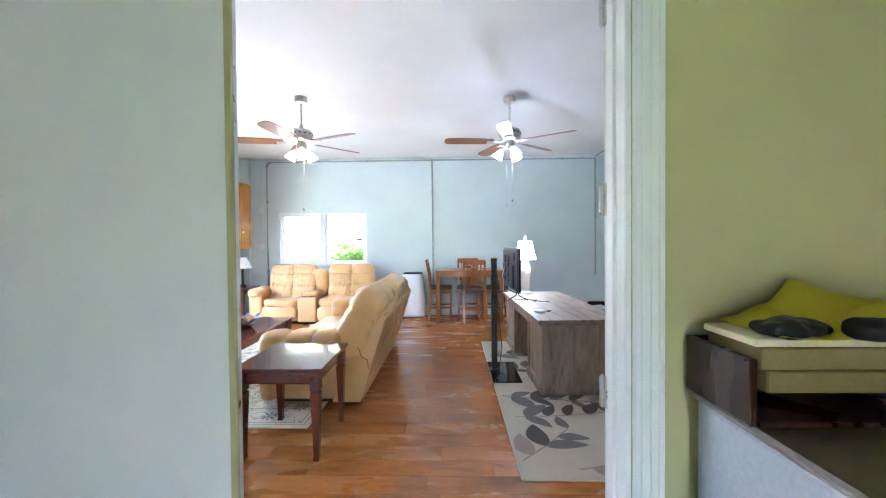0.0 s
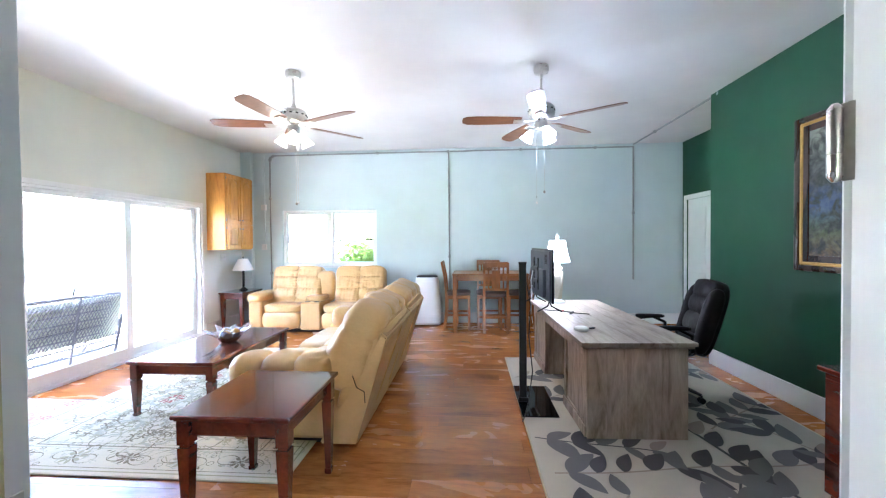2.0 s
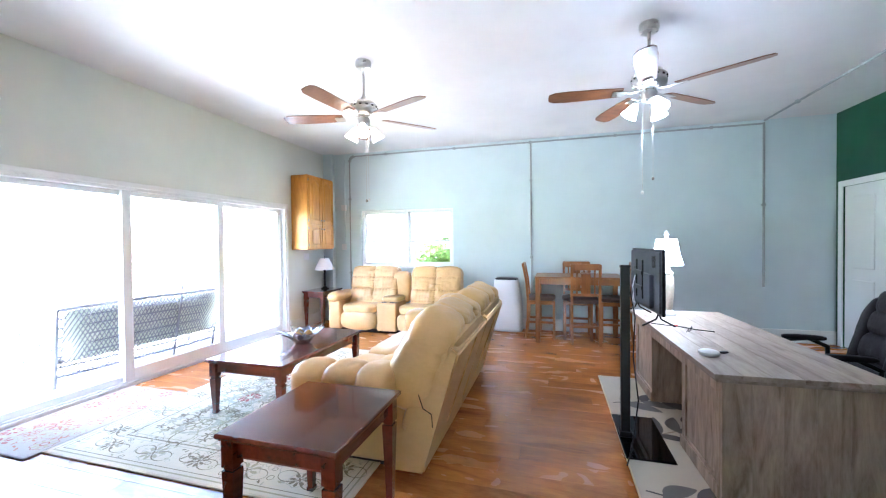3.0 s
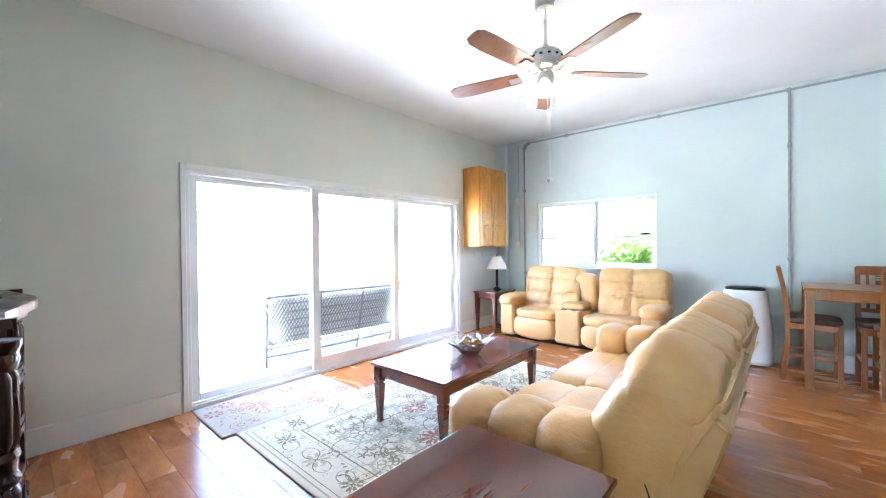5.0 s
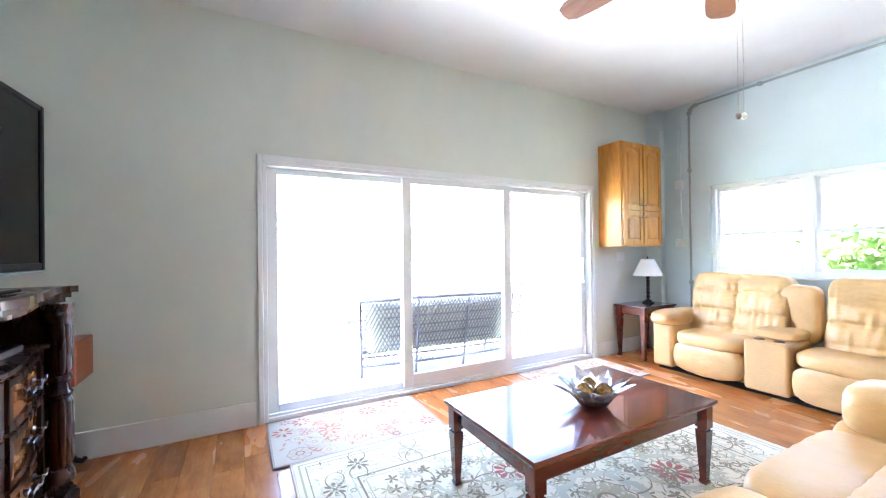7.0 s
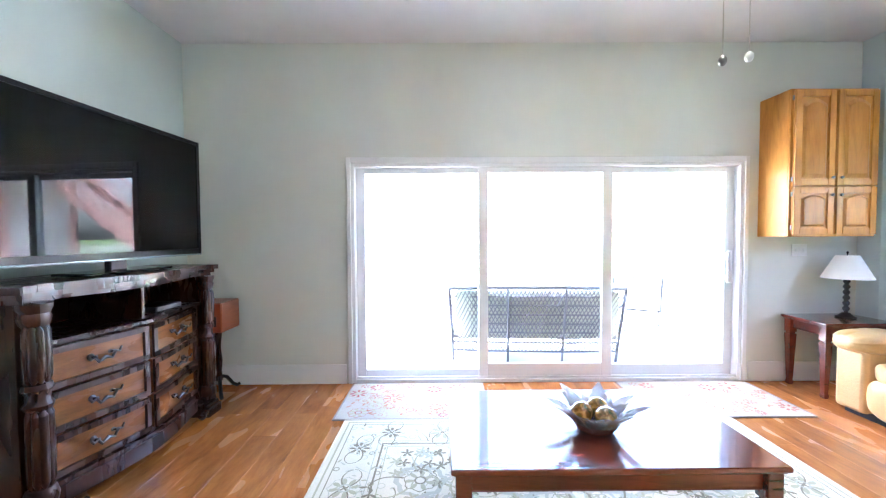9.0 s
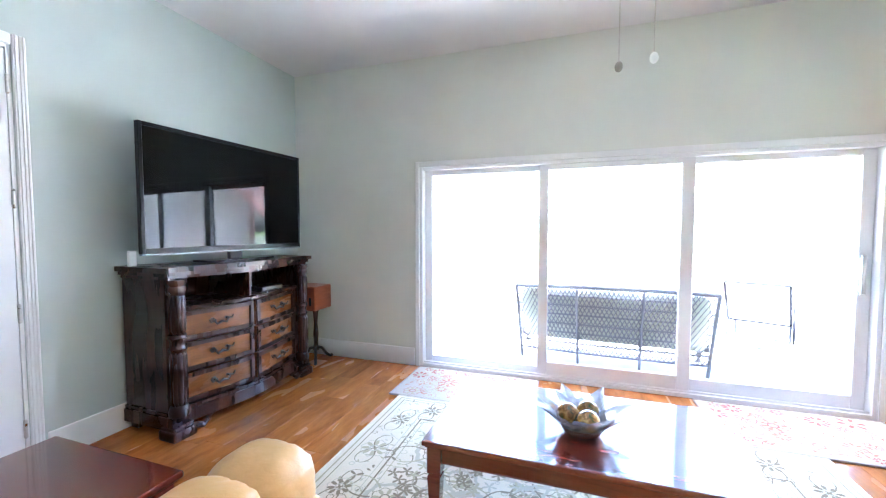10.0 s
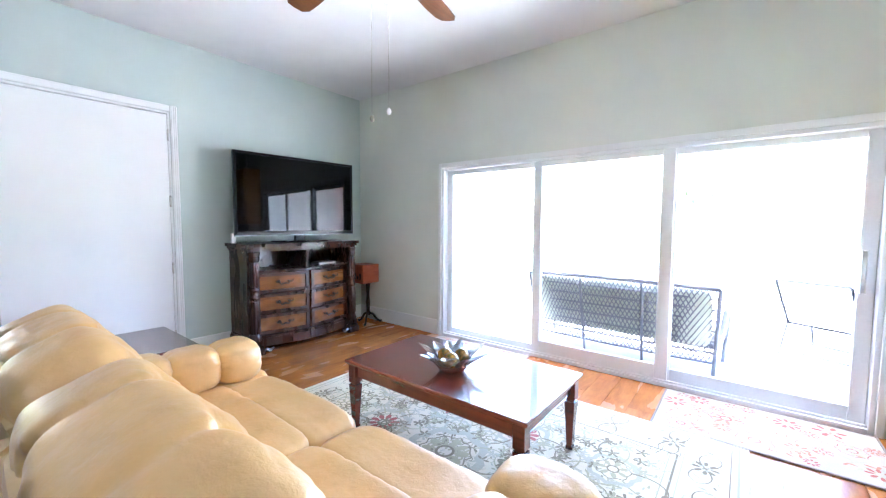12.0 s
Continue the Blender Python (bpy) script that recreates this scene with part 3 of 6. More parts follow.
def rug(name, x0, y0, x1, y1, base, label, draw, border, thick=0.011):
    cx, cy = (x0 + x1) / 2, (y0 + y1) / 2
    t = thing(name, pose(cx, cy, 0.0), label, "rug")
    hx, hy = (x1 - x0) / 2, (y1 - y0) / 2
    part("rug_body", B((-hx, -hy, 0.0012), (hx, hy, thick), bevel=0.004), base, t)
    part("binding", boxes(((-hx - 0.012, -hy - 0.012, 0.001), (-hx, hy + 0.012, thick + 0.002)), ((hx, -hy - 0.012, 0.001), (hx + 0.012, hy + 0.012, thick + 0.002)), ((-hx, -hy - 0.012, 0.001), (hx, -hy, thick + 0.002)), ((-hx, hy, 0.001), (hx, hy + 0.012, thick + 0.002)), bevel=0.003), border, t)
    rng = random.Random(name)
    import_cols = ("rug_rust", "rug_cream", "rug_grey", "rug_sage", "rug_gold", "mat_salmon")
    bms = {c: bmesh.new() for c in import_cols}
    draw(bms, hx, hy, thick + 0.001, rng)
    for c, bm in bms.items():
        if len(bm.faces):
            ob = part("motif", bm, c, t)
            ob["kind"] = "stuff"
        else:
            bm.free()
    return t


def persian(bms, hx, hy, z, rng):
    for inset, w, c in ((0.03, 0.012, "rug_sage"), (0.07, 0.006, "rug_grey"), (0.33, 0.012, "rug_grey"), (0.37, 0.006, "rug_sage"), (0.30, 0.006, "rug_gold")):
        a, b = hx - inset, hy - inset
        for lo, hi in (((-a, -b), (a, -b + w)), ((-a, b - w), (a, b)), ((-a, -b + w), (-a + w, b - w)), ((a - w, -b + w), (a, b - w))):
            bms[c].faces.new([bms[c].verts.new((x, y, z)) for x, y in ((lo[0], lo[1]), (hi[0], lo[1]), (hi[0], hi[1]), (lo[0], hi[1]))])
    # border rosettes and scrolls
    def along(n, p, q):
        for i in range(n):
            f = (i + 0.5) / n
            yield p[0] + (q[0] - p[0]) * f, p[1] + (q[1] - p[1]) * f
    e = 0.19
    for (p, q, n) in (((-hx + e, -hy + e), (hx - e, -hy + e), 5), ((-hx + e, hy - e), (hx - e, hy - e), 5), ((-hx + e, -hy + e), (-hx + e, hy - e), 7), ((hx - e, -hy + e), (hx - e, hy - e), 7)):
        for i, (x, y) in enumerate(along(n, p, q)):
            flower(bms, x, y, 0.085 if i % 2 else 0.068, z, 8, ("rug_sage" if i % 2 else "rug_grey", "rug_cream", "rug_gold"), i)
            for s in (0, 1, 2, 3):
                scroll(bms["rug_grey"], x, y, s * math.pi / 2 + 0.6, 0.22, 0.006, z + 0.0002, 2.6 if s % 2 else -2.6)
    # field of mirrored medallions, scrolls and sprigs
    fx, fy = hx - 0.42, hy - 0.42
    seeds = [(0, 0, 0.15), (0, fy * 0.52, 0.11), (fx * 0.62, fy * 0.28, 0.10), (fx * 0.6, fy * 0.82, 0.085), (0, fy * 0.95, 0.07), (fx * 0.33, fy * 0.62, 0.06), (fx * 0.95, 0.0, 0.08), (fx * 0.36, fy * 0.1, 0.055)]
    for i, (x, y, r) in enumerate(seeds):
        for sx in ((1, -1) if x else (1,)):
            for sy in ((1, -1) if y else (1,)):
                c = ("rug_rust", "rug_cream", "rug_grey") if i in (1, 2) else ("rug_sage", "rug_cream", "rug_grey")
                flower(bms, sx * x, sy * y, r, z, 10 if i < 3 else 7, c, i)
                ring(bms["rug_gold"], sx * x, sy * y, r * 1.75, r * 0.35, z + 0.0001, 26, 0.08, 8)
                for k in range(6):
                    a = k * math.pi / 3 + 0.3
                    ex, ey, ea = scroll(bms["rug_grey" if k % 2 else "rug_sage"], sx * x + sx * r * 1.2 * math.cos(a), sy * y + sy * r * 1.2 * math.sin(a), math.atan2(sy * math.sin(a), sx * math.cos(a)), 0.30, 0.0065, z + 0.0003, sx * sy * (3.0 if k % 2 else -3.0))
                    for q in range(3):
                        petal(bms["rug_grey"], ex, ey, ea + q * 2.1, 0.05, 0.022, z + 0.0005)
    for i in range(110):
        x, y = rng.uniform(0, fx), rng.uniform(0, fy)
        a = rng.uniform(0, 6.28)
        for sx in (1, -1):
            for sy in (1, -1):
                for q in range(5):
                    petal(bms[("rug_sage", "rug_grey", "rug_gold")[i % 3]], sx * x, sy * y, math.atan2(sy * math.sin(a + q * 1.256), sx * math.cos(a + q * 1.256)), 0.045, 0.02, z + 0.0006)
    # fine filling between the large motifs
    for i in range(1300):
        x, y, q = rng.uniform(-hx + 0.09, hx - 0.09), rng.uniform(-hy + 0.09, hy - 0.09), rng.random()
        c = rng.choice(("rug_grey", "rug_sage", "rug_gold", "rug_gold", "rug_sage", "rug_gold"))
        if q < 0.55:
            petal(bms[c], x, y, rng.uniform(0, 6.28), rng.uniform(0.025, 0.05), rng.uniform(0.010, 0.020), z - 0.0002)
        elif q < 0.75:
            ring(bms[c], x, y, rng.uniform(0.014, 0.028), 0.005, z - 0.0002, 10)
        elif abs(x) < hx - 0.2 and abs(y) < hy - 0.2:
            scroll(bms[c], x, y, rng.uniform(0, 6.28), rng.uniform(0.08, 0.15), 0.004, z - 0.0002, rng.uniform(-3, 3))



rug("area_rug", -3.27, 3.76, -0.86, 6.72, "rug_cream", "cream floral area rug with grey scrolls under the coffee table", persian, "rug_cream")


def floralmat(bms, hx, hy, z, rng):
    cols = (("mat_salmon", "rug_cream", "rug_gold"), ("mat_salmon", "rug_cream", "rug_rust"), ("rug_sage", "rug_cream", "rug_rust"), ("rug_rust", "rug_cream", "rug_sage"), ("rug_gold", "rug_cream", "mat_salmon"))
    pts = []
    for i in range(400):
        x, y, r = rng.uniform(-hx + 0.05, hx - 0.05), rng.uniform(-hy + 0.05, hy - 0.05), rng.uniform(0.045, 0.11)
        if all((x - a) ** 2 + (y - b) ** 2 > (0.95 * (r + c)) ** 2 for a, b, c in pts) and abs(x) + r < hx and abs(y) + r < hy:
            pts.append((x, y, r))
            flower(bms, x, y, r * 0.88, z, rng.choice((6, 8, 9)), rng.choice(cols), i)
    for i in range(130):
        x, y = rng.uniform(-hx + 0.05, hx - 0.05), rng.uniform(-hy + 0.05, hy - 0.05)
        petal(bms[rng.choice(("rug_sage", "mat_salmon", "rug_gold"))], x, y, rng.uniform(0, 6.28), 0.05, 0.022, z)
        if abs(x) < hx - 0.15 and abs(y) < hy - 0.15:
            scroll(bms["rug_sage"], x, y, rng.uniform(0, 6.28), 0.14, 0.005, z + 0.0002, rng.uniform(-3, 3))


for y0, y1 in ((3.66, 4.88), (6.18, 7.4)):
    rug("door_mat", -4.0, y0, -3.29, y1, "mat_base", "beige door mat with salmon flowers by the glass door", floralmat, "leaf_taupe")


def leaf_rug():
    x0, y0, x1, y1 = 0.76, 3.09, 2.95, 6.42
    t = thing("leaf_rug", pose(0, 0, 0), "beige rug with charcoal and grey leaves under the desk", "rug")
    part("rug_body", B((x0, y0, 0.0012), (x1, y1, 0.010), bevel=0.003), "rug_beige", t)
    part("binding", boxes(((x0 - 0.01, y0 - 0.01, 0.001), (x0, y1 + 0.01, 0.012)), ((x1, y0 - 0.01, 0.001), (x1 + 0.01, y1 + 0.01, 0.012)), ((x0, y0 - 0.01, 0.001), (x1, y0, 0.012)), ((x0, y1, 0.001), (x1, y1 + 0.01, 0.012)), bevel=0.003), "rug_cream", t)
    rng = random.Random(5)
    z = 0.0112

    def leafshape(cx, cy, ang, l, w, mat):
        bm = bmesh.new()
        ca, sa = math.cos(ang), math.sin(ang)
        n = 12
        up, dn = [], []
        for i in range(n + 1):
            u = i / n
            h = w / 2 * math.sin(math.pi * u ** 0.8) ** 0.8 if 0 < i < n else 0
            c = 0.06 * l * math.sin(math.pi * u)
            up.append((u * l, c + h))
            dn.append((u * l, c - h))
        pts = up + dn[-2:0:-1]
        pts = [(min(max(cx + ca * x - sa * y, x0 + 0.01), x1 - 0.01), min(max(cy + sa * x + ca * y, y0 + 0.01), y1 - 0.01)) for x, y in pts]
        zz = z + lift()
        vs = [bm.verts.new((x, y, zz)) for x, y in pts]
        bm.faces.new(vs)
        part("leaf", bm, mat, t)

    stems = (((0.80, 3.3), 0.75, 0.8), ((0.80, 4.4), -0.25, 0.9), ((1.15, 3.2), 0.2, 1.2), ((0.8, 5.7), 0.3, 0.7), ((2.2, 4.6), 0.7, 1.0), ((2.0, 5.2), 0.9, 1.2), ((0.85, 3.95), 0.06, 2.0), ((2.35, 3.2), 1.75, 3.0), ((0.8, 5.0), 0.5, 1.6), ((1.55, 3.2), 1.1, 1.0), ((2.9, 4.0), 2.1, 2.6), ((2.0, 6.4), -0.5, 1.2))
    for s, ((x, y), a, length) in enumerate(stems):
        bm = bmesh.new()
        pts = []
        for i in range(int(length / 0.09)):
            pts.append((x, y, a))
            x += 0.09 * math.cos(a)
            y += 0.09 * math.sin(a)
            a += 0.035 * math.sin(i * 0.5 + s)
            if not (x0 + 0.03 < x < x1 - 0.03 and y0 + 0.03 < y < y1 - 0.03):
                break
        w = 0.013 if s == 7 else 0.007
        for (xa, ya, aa), (xb, yb, ab) in zip(pts, pts[1:]):
            q = [(xa - w * math.sin(aa), ya + w * math.cos(aa)), (xa + w * math.sin(aa), ya - w * math.cos(aa)), (xb + w * math.sin(ab), yb - w * math.cos(ab)), (xb - w * math.sin(ab), yb + w * math.cos(ab))]
            bm.faces.new([bm.verts.new((*p, z - 0.0004)) for p in q])
        part("stem", bm, "leaf_taupe" if s % 2 == 0 else "leaf_dark", t)
        for i, (xa, ya, aa) in enumerate(pts[1::2]):
            for side in (1, -1):
                if rng.random() < 0.14:
                    continue
                l = rng.uniform(0.2, 0.34)
                leafshape(xa, ya, aa + side * rng.uniform(0.6, 1.0), l, l * rng.uniform(0.38, 0.5), rng.choice(("leaf_dark", "leaf_grey", "leaf_grey", "leaf_dark", "leaf_taupe")))
    return t


leaf_rug()

# ---- seating ----
def arm_pad(c, half, seed, axis=1):
    """A stuffed arm segment, gathered towards both of its ends."""
    def gather(p):
        u = p[axis] / half[axis]
        o = [k for k in (0, 1, 2) if k != axis]
        ang = math.atan2(p[o[1]] / half[o[1]], p[o[0]] / half[o[0]])
        f = 1 + (0.035 * math.sin(ang * 13 + seed) + 0.02 * math.sin(ang * 23 + 2 * seed)) * max(0.0, abs(u) - 0.45) ** 1.3 * 2.2
        q = Vector(p)
        for k in o:
            q[k] *= f
        return q
    return puff(bmesh.new(), c, half, 3.0, 26, None, 0.006, seed, 6, gather)


def back_pad(c, half, m, cols, rows, seed, deep, k=5.0):
    """A backrest cushion with upright channels and stitched rows, puckered along its seams."""
    w = 2 * half[0]
    seams = [-half[0] + w * q / cols for q in range(1, cols)]

    def shape(p):
        d = min(abs(p.x - q) for q in seams)
        v = ((p.x + half[0]) / w * cols) % 1.0
        groove = deep * (abs(2 * v - 1) ** 3.2 if d < w / cols / 2 else 0.0) + 0.5 * deep * math.exp(-(d / 0.016) ** 2)
        crease = sum(a * math.exp(-((p.z - z) / 0.032) ** 2) + 0.6 * a * math.exp(-((p.z - z) / 0.013) ** 2) for z, a in rows)
        pleat = 0.0
        for z, a in rows:
            pleat += 0.24 * a * noise.noise(Vector((p.x * 24, seed * 5.0, p.z * 5))) * math.exp(-abs(p.z - z) / 0.075)
        pleat += 0.030 * noise.noise(Vector((p.x * 5, seed * 3.1, p.z * 22))) * math.exp(-d / 0.085)
        fold = noise.noise(Vector((p.x * 3.2 + p.z * 2, seed * 9.7, p.z * 13 - p.x * 2)))
        pleat -= 0.06 * deep * max(0.0, 1 - abs(fold) * 6) * (0.25 + math.exp(-d / 0.08)) * (-1 if p.y < 0 else 1)
        swell = 1.05 - 0.20 * (p.z / half[2])
        return Vector((p.x, p.y * swell * (1 - groove - crease) + pleat, p.z * (1 - 0.10 * groove)))

    return puff(bmesh.new(), c, half, k, 68, m, 0.008, seed * 2.3, 5, shape)


def back_shell(x0, x1, pr):
    """The smooth rear upholstery of one seat, a bent profile drawn along the width."""
    bm = bmesh.new()
    va = [bm.verts.new((x0, y, z)) for y, z in pr]
    vb = [bm.verts.new((x1, y, z)) for y, z in pr]
    bm.faces.new(va)
    bm.faces.new(vb[::-1])
    for i in range(len(pr)):
        bm.faces.new((va[i], vb[i], vb[(i + 1) % len(pr)], va[(i + 1) % len(pr)]))
    bmesh.ops.bevel(bm, geom=list(bm.edges), offset=0.014, segments=3, affect="EDGES")
    return bm


def seat_pad(c, half, seed, k=5.0):
    """A seat cushion that sinks a little in its middle, puckered near the front seam."""
    def sit(p):
        u, v = p.x / half[0], p.y / half[1]
        dip = 0.018 * (1 - u * u) * (1 - v * v) if p.z > 0 else 0.0
        pleat = 0.007 * noise.noise(Vector((p.x * 26, seed * 3.0, p.y * 3))) * abs(v) ** 3
        pleat += 0.005 * noise.noise(Vector((p.x * 3, seed * 7.0, p.y * 30))) * abs(u) ** 4
        return Vector((p.x, p.y, p.z - dip + pleat))
    return puff(bmesh.new(), c, half, k, 30, None, 0.005, seed, 5, sit)


def reclining_sofa(m):
    """Local x along the width, front towards -y, the back at +y, on the floor."""
    t = thing("reclining_sofa", m, "tan leather reclining sofa with puffed cushions on the area rug", "sofa", "leather seating")
    for s in (-1, 1):
        part("side_panel", B((min(s * 0.86, s * 1.0), -0.86, 0.05), (max(s * 0.86, s * 1.0), 0.0, 0.475), bevel=0.03, seg=3), "leatherback", t)
        for i, (y, l) in enumerate(((-0.735, 0.140), (-0.50, 0.140), (-0.27, 0.135))):
            part("arm_pad", arm_pad((s * 1.02, y, 0.575 + 0.006 * i), (0.165, l, 0.128), i * 2.1 + s), "leather", t)
        part("arm_front", puff(bmesh.new(), (s * 0.97, -0.84, 0.27), (0.115, 0.06, 0.22), 4.5, 10, None, 0.006, s, 5), "leather", t)
    part("base", B((-0.9, -0.80, 0.05), (0.9, -0.08, 0.26), bevel=0.02), "leatherback", t)
    part("plinth", B((-0.94, -0.76, 0.0), (0.94, -0.14, 0.05)), "gap", t)
    tilt = pose(0, -0.03, 0.38, -23)
    for k, s in enumerate((-1, 1)):
        part("footrest", puff(bmesh.new(), (s * 0.45, -0.85, 0.21), (0.445, 0.08, 0.17), 4, 16, None, 0.010, k + 5, 5), "leather", t)
        part("seat_front", seat_pad((s * 0.475, -0.765, 0.370), (0.478, 0.160, 0.115), k + 7, 5.0), "leather", t)
        part("seat_cushion", seat_pad((s * 0.475, -0.40, 0.385), (0.478, 0.255, 0.105), k + 9, 8.0), "leather", t)
        cb, bw = s * 0.535, 1.07
        part("back_core", puff(bmesh.new(), (cb, 0.0, 0.22), (bw / 2 - 0.01, 0.09, 0.38), 6, 8, tilt, 0.004, k), "leatherback", t)
        part("back_pad", back_pad((cb, -0.105, 0.315), (bw / 2 + 0.006, 0.185, 0.36), tilt, 3, ((0.15, 0.07), (-0.15, 0.12)), k + 1, 0.15), "leather", t)
        part("back_panel", back_shell(cb - bw / 2 + 0.006, cb + bw / 2 - 0.006, ((-0.24, 0.05), (0.04, 0.05), (0.05, 0.16), (0.16, 0.48), (0.275, 0.82), (0.22, 0.86), (0.05, 0.50), (-0.16, 0.2))), "leatherback", t)
        # piped seam and zip line down the rear panel
        bm = bmesh.new()
        tube(bm, [(cb, 0.052, 0.16), (cb, 0.165, 0.48), (cb, 0.279, 0.80)], 0.006, 6)
        part("seam_piping", bm, "leatherback", t)
    for s in (-1, 1):
        bm = bmesh.new()
        tube(bm, [(s * 1.0715, -0.02, 0.66), (s * 1.0715, 0.045, 0.47), (s * 1.0715, 0.10, 0.44), (s * 1.0715, 0.105, 0.36)], 0.003, 6)
        part("side_seam", bm, "gap", t, "dark open seam on the back's side")
    return t


def reclining_loveseat(m):
    """Local x along the width, front towards -y, the back near +y, on the floor."""
    t = thing("reclining_loveseat", m, "tan leather reclining loveseat with cup-holder console under the window", "sofa", "leather seating")
    for s in (-1, 1):
        x0, x1 = sorted((s * 0.89, s * 1.12))
        part("arm_panel", B((x0, -0.70, 0.04), (x1, -0.10, 0.53), bevel=0.035, seg=3), "leatherback", t)
        part("arm_pad", arm_pad((s * 1.01, -0.49, 0.575), (0.155, 0.265, 0.088), s * 2.0), "leather", t)
        part("arm_rear_pad", arm_pad((s * 1.01, -0.20, 0.575), (0.145, 0.15, 0.085), s * 3.0), "leather", t)
    part("base", B((-0.95, -0.62, 0.05), (0.95, -0.10, 0.26), bevel=0.02), "leatherback", t)
    part("plinth", B((-1.08, -0.64, 0.0), (1.08, -0.14, 0.05)), "gap", t)
    cx0, cx1 = -0.22, 0.14
    cm = (cx0 + cx1) / 2
    part("console_body", B((cx0 + 0.008, -0.70, 0.04), (cx1 - 0.008, -0.20, 0.50), bevel=0.025, seg=3), "leatherback", t)
    part("console_lid", puff(bmesh.new(), (cm, -0.36, 0.545), (0.17, 0.17, 0.05), 4.5, 12, None, 0.006, 2), "leather", t)
    tray = part("cup_tray", B((cx0 + 0.03, -0.68, 0.497), (cx1 - 0.03, -0.545, 0.507), bevel=0.004), "leather", t)
    for q in (-0.075, 0.075):
        part("cup_holder", lathe(bmesh.new(), [(0.042, 0.500), (0.042, 0.511), (0.036, 0.511), (0.034, 0.509), (0.0, 0.508)], 20, (cm + q, -0.612, 0)), "black", tray, "dark round cup holder")
    part("console_back", puff(bmesh.new(), (cm + 0.06, -0.13, 0.72), (0.17, 0.10, 0.28), 5, 12, None, 0.006, 4), "leather", t)
    tilt = pose(0, -0.14, 0.40, -10)
    for k, (x0, x1, b0, b1) in enumerate(((-0.89, cx0, -0.93, -0.02), (cx1, 0.89, 0.235, 1.12))):
        c, w = (x0 + x1) / 2, (x1 - x0) / 2
        part("footrest", puff(bmesh.new(), (c, -0.655, 0.20), (w - 0.006, 0.085, 0.165), 3.4, 18, None, 0.012, k + 5, 5), "leather", t)
        part("seat_cushion", seat_pad((c, -0.46, 0.395), (w - 0.004, 0.285, 0.09), k + 2, 3.6), "leather", t)
        cb, bw = (b0 + b1) / 2, (b1 - b0) / 2
        part("back_core", puff(bmesh.new(), (cb, 0.05, 0.26), (bw - 0.01, 0.07, 0.38), 6, 8, tilt, 0.004, k), "leatherback", t)
        part("back_pad", back_pad((cb, -0.05, 0.30), (bw, 0.15, 0.38), tilt, 2, ((0.19, 0.07), (-0.03, 0.09), (-0.22, 0.05)), k + 4, 0.13, 8.0), "leather", t)
    return t


reclining_sofa(pose(-0.54, 5.20, 0, 0, 0, -90))
reclining_loveseat(pose(-2.33, 8.40, 0))


# ---- cherry tables ----
def cherry_table(name, m, lx, ly, h, label, group="cherry tables"):
    t = thing(name, m, label, "table", group)
    bm = B((-lx / 2, -ly / 2, h - 0.024), (lx / 2, ly / 2, h), bevel=0.007, seg=2)
    box(bm, (-lx / 2 + 0.012, -ly / 2 + 0.012, h - 0.034), (lx / 2 - 0.012, ly / 2 - 0.012, h - 0.023), 0.003)
    part("tabletop", bm, "cherry", t)
    ix, iy = lx / 2 - 0.045, ly / 2 - 0.045
    ap = 0.085
    for s in (-1, 1):
        part("apron", boxes(((-ix, s * (iy - 0.012) - 0.010, h - 0.034 - ap), (ix, s * (iy - 0.012) + 0.010, h - 0.034)), ((-ix, s * (iy - 0.012) - 0.013, h - 0.034 - ap), (ix, s * (iy - 0.012) + 0.013, h - 0.026 - ap)), bevel=0.003), "cherry", t)
        part("apron", boxes(((s * (ix - 0.012) - 0.010, -iy, h - 0.034 - ap), (s * (ix - 0.012) + 0.010, iy, h - 0.034)), ((s * (ix - 0.012) - 0.013, -iy, h - 0.034 - ap), (s * (ix - 0.012) + 0.013, iy, h - 0.026 - ap)), bevel=0.003), "cherry", t)
    for sx in (-1, 1):
        for sy in (-1, 1):
            bm = bmesh.new()
            cx, cy = sx * (ix - 0.008), sy * (iy - 0.008)
            hh = h - 0.034 - ap - 0.055
            prev = None
            for f, r in [(0, 0.017), (0.028, 0.021), (0.07, 0.021), (0.075, 0.017), (0.96, 0.031), (1.0, 0.031)]:
                rg = [bm.verts.new((cx + a * r, cy + b * r, f * hh)) for a, b in ((-1, -1), (1, -1), (1, 1), (-1, 1))]
                if prev:
                    for i in range(4):
                        bm.faces.new((prev[i], prev[(i + 1) % 4], rg[(i + 1) % 4], rg[i]))
                else:
                    bm.faces.new(rg[::-1])
                prev = rg
            bm.faces.new(prev)
            box(bm, (cx - 0.024, cy - 0.024, hh), (cx + 0.024, cy + 0.024, hh + 0.016), 0.002)
            box(bm, (cx - 0.033, cy - 0.033, hh + 0.014), (cx + 0.033, cy + 0.033, h - 0.034), 0.003)
            part("leg", bm, "cherry", t, smooth=20)
    return t


cherry_table("coffee_table", pose(-2.243, 5.212, 0.012), 0.79, 1.36, 0.485, "dark cherry wooden coffee table with square tapered legs on the rug")
cherry_table("end_table", pose(-0.87, 3.60, 0.0), 0.62, 0.69, 0.648, "dark cherry wooden end table beside the sofa arm")
cherry_table("lamp_table", pose(-3.80, 8.08, 0.0), 0.44, 0.64, 0.66, "dark cherry wooden side table between wall and loveseat")


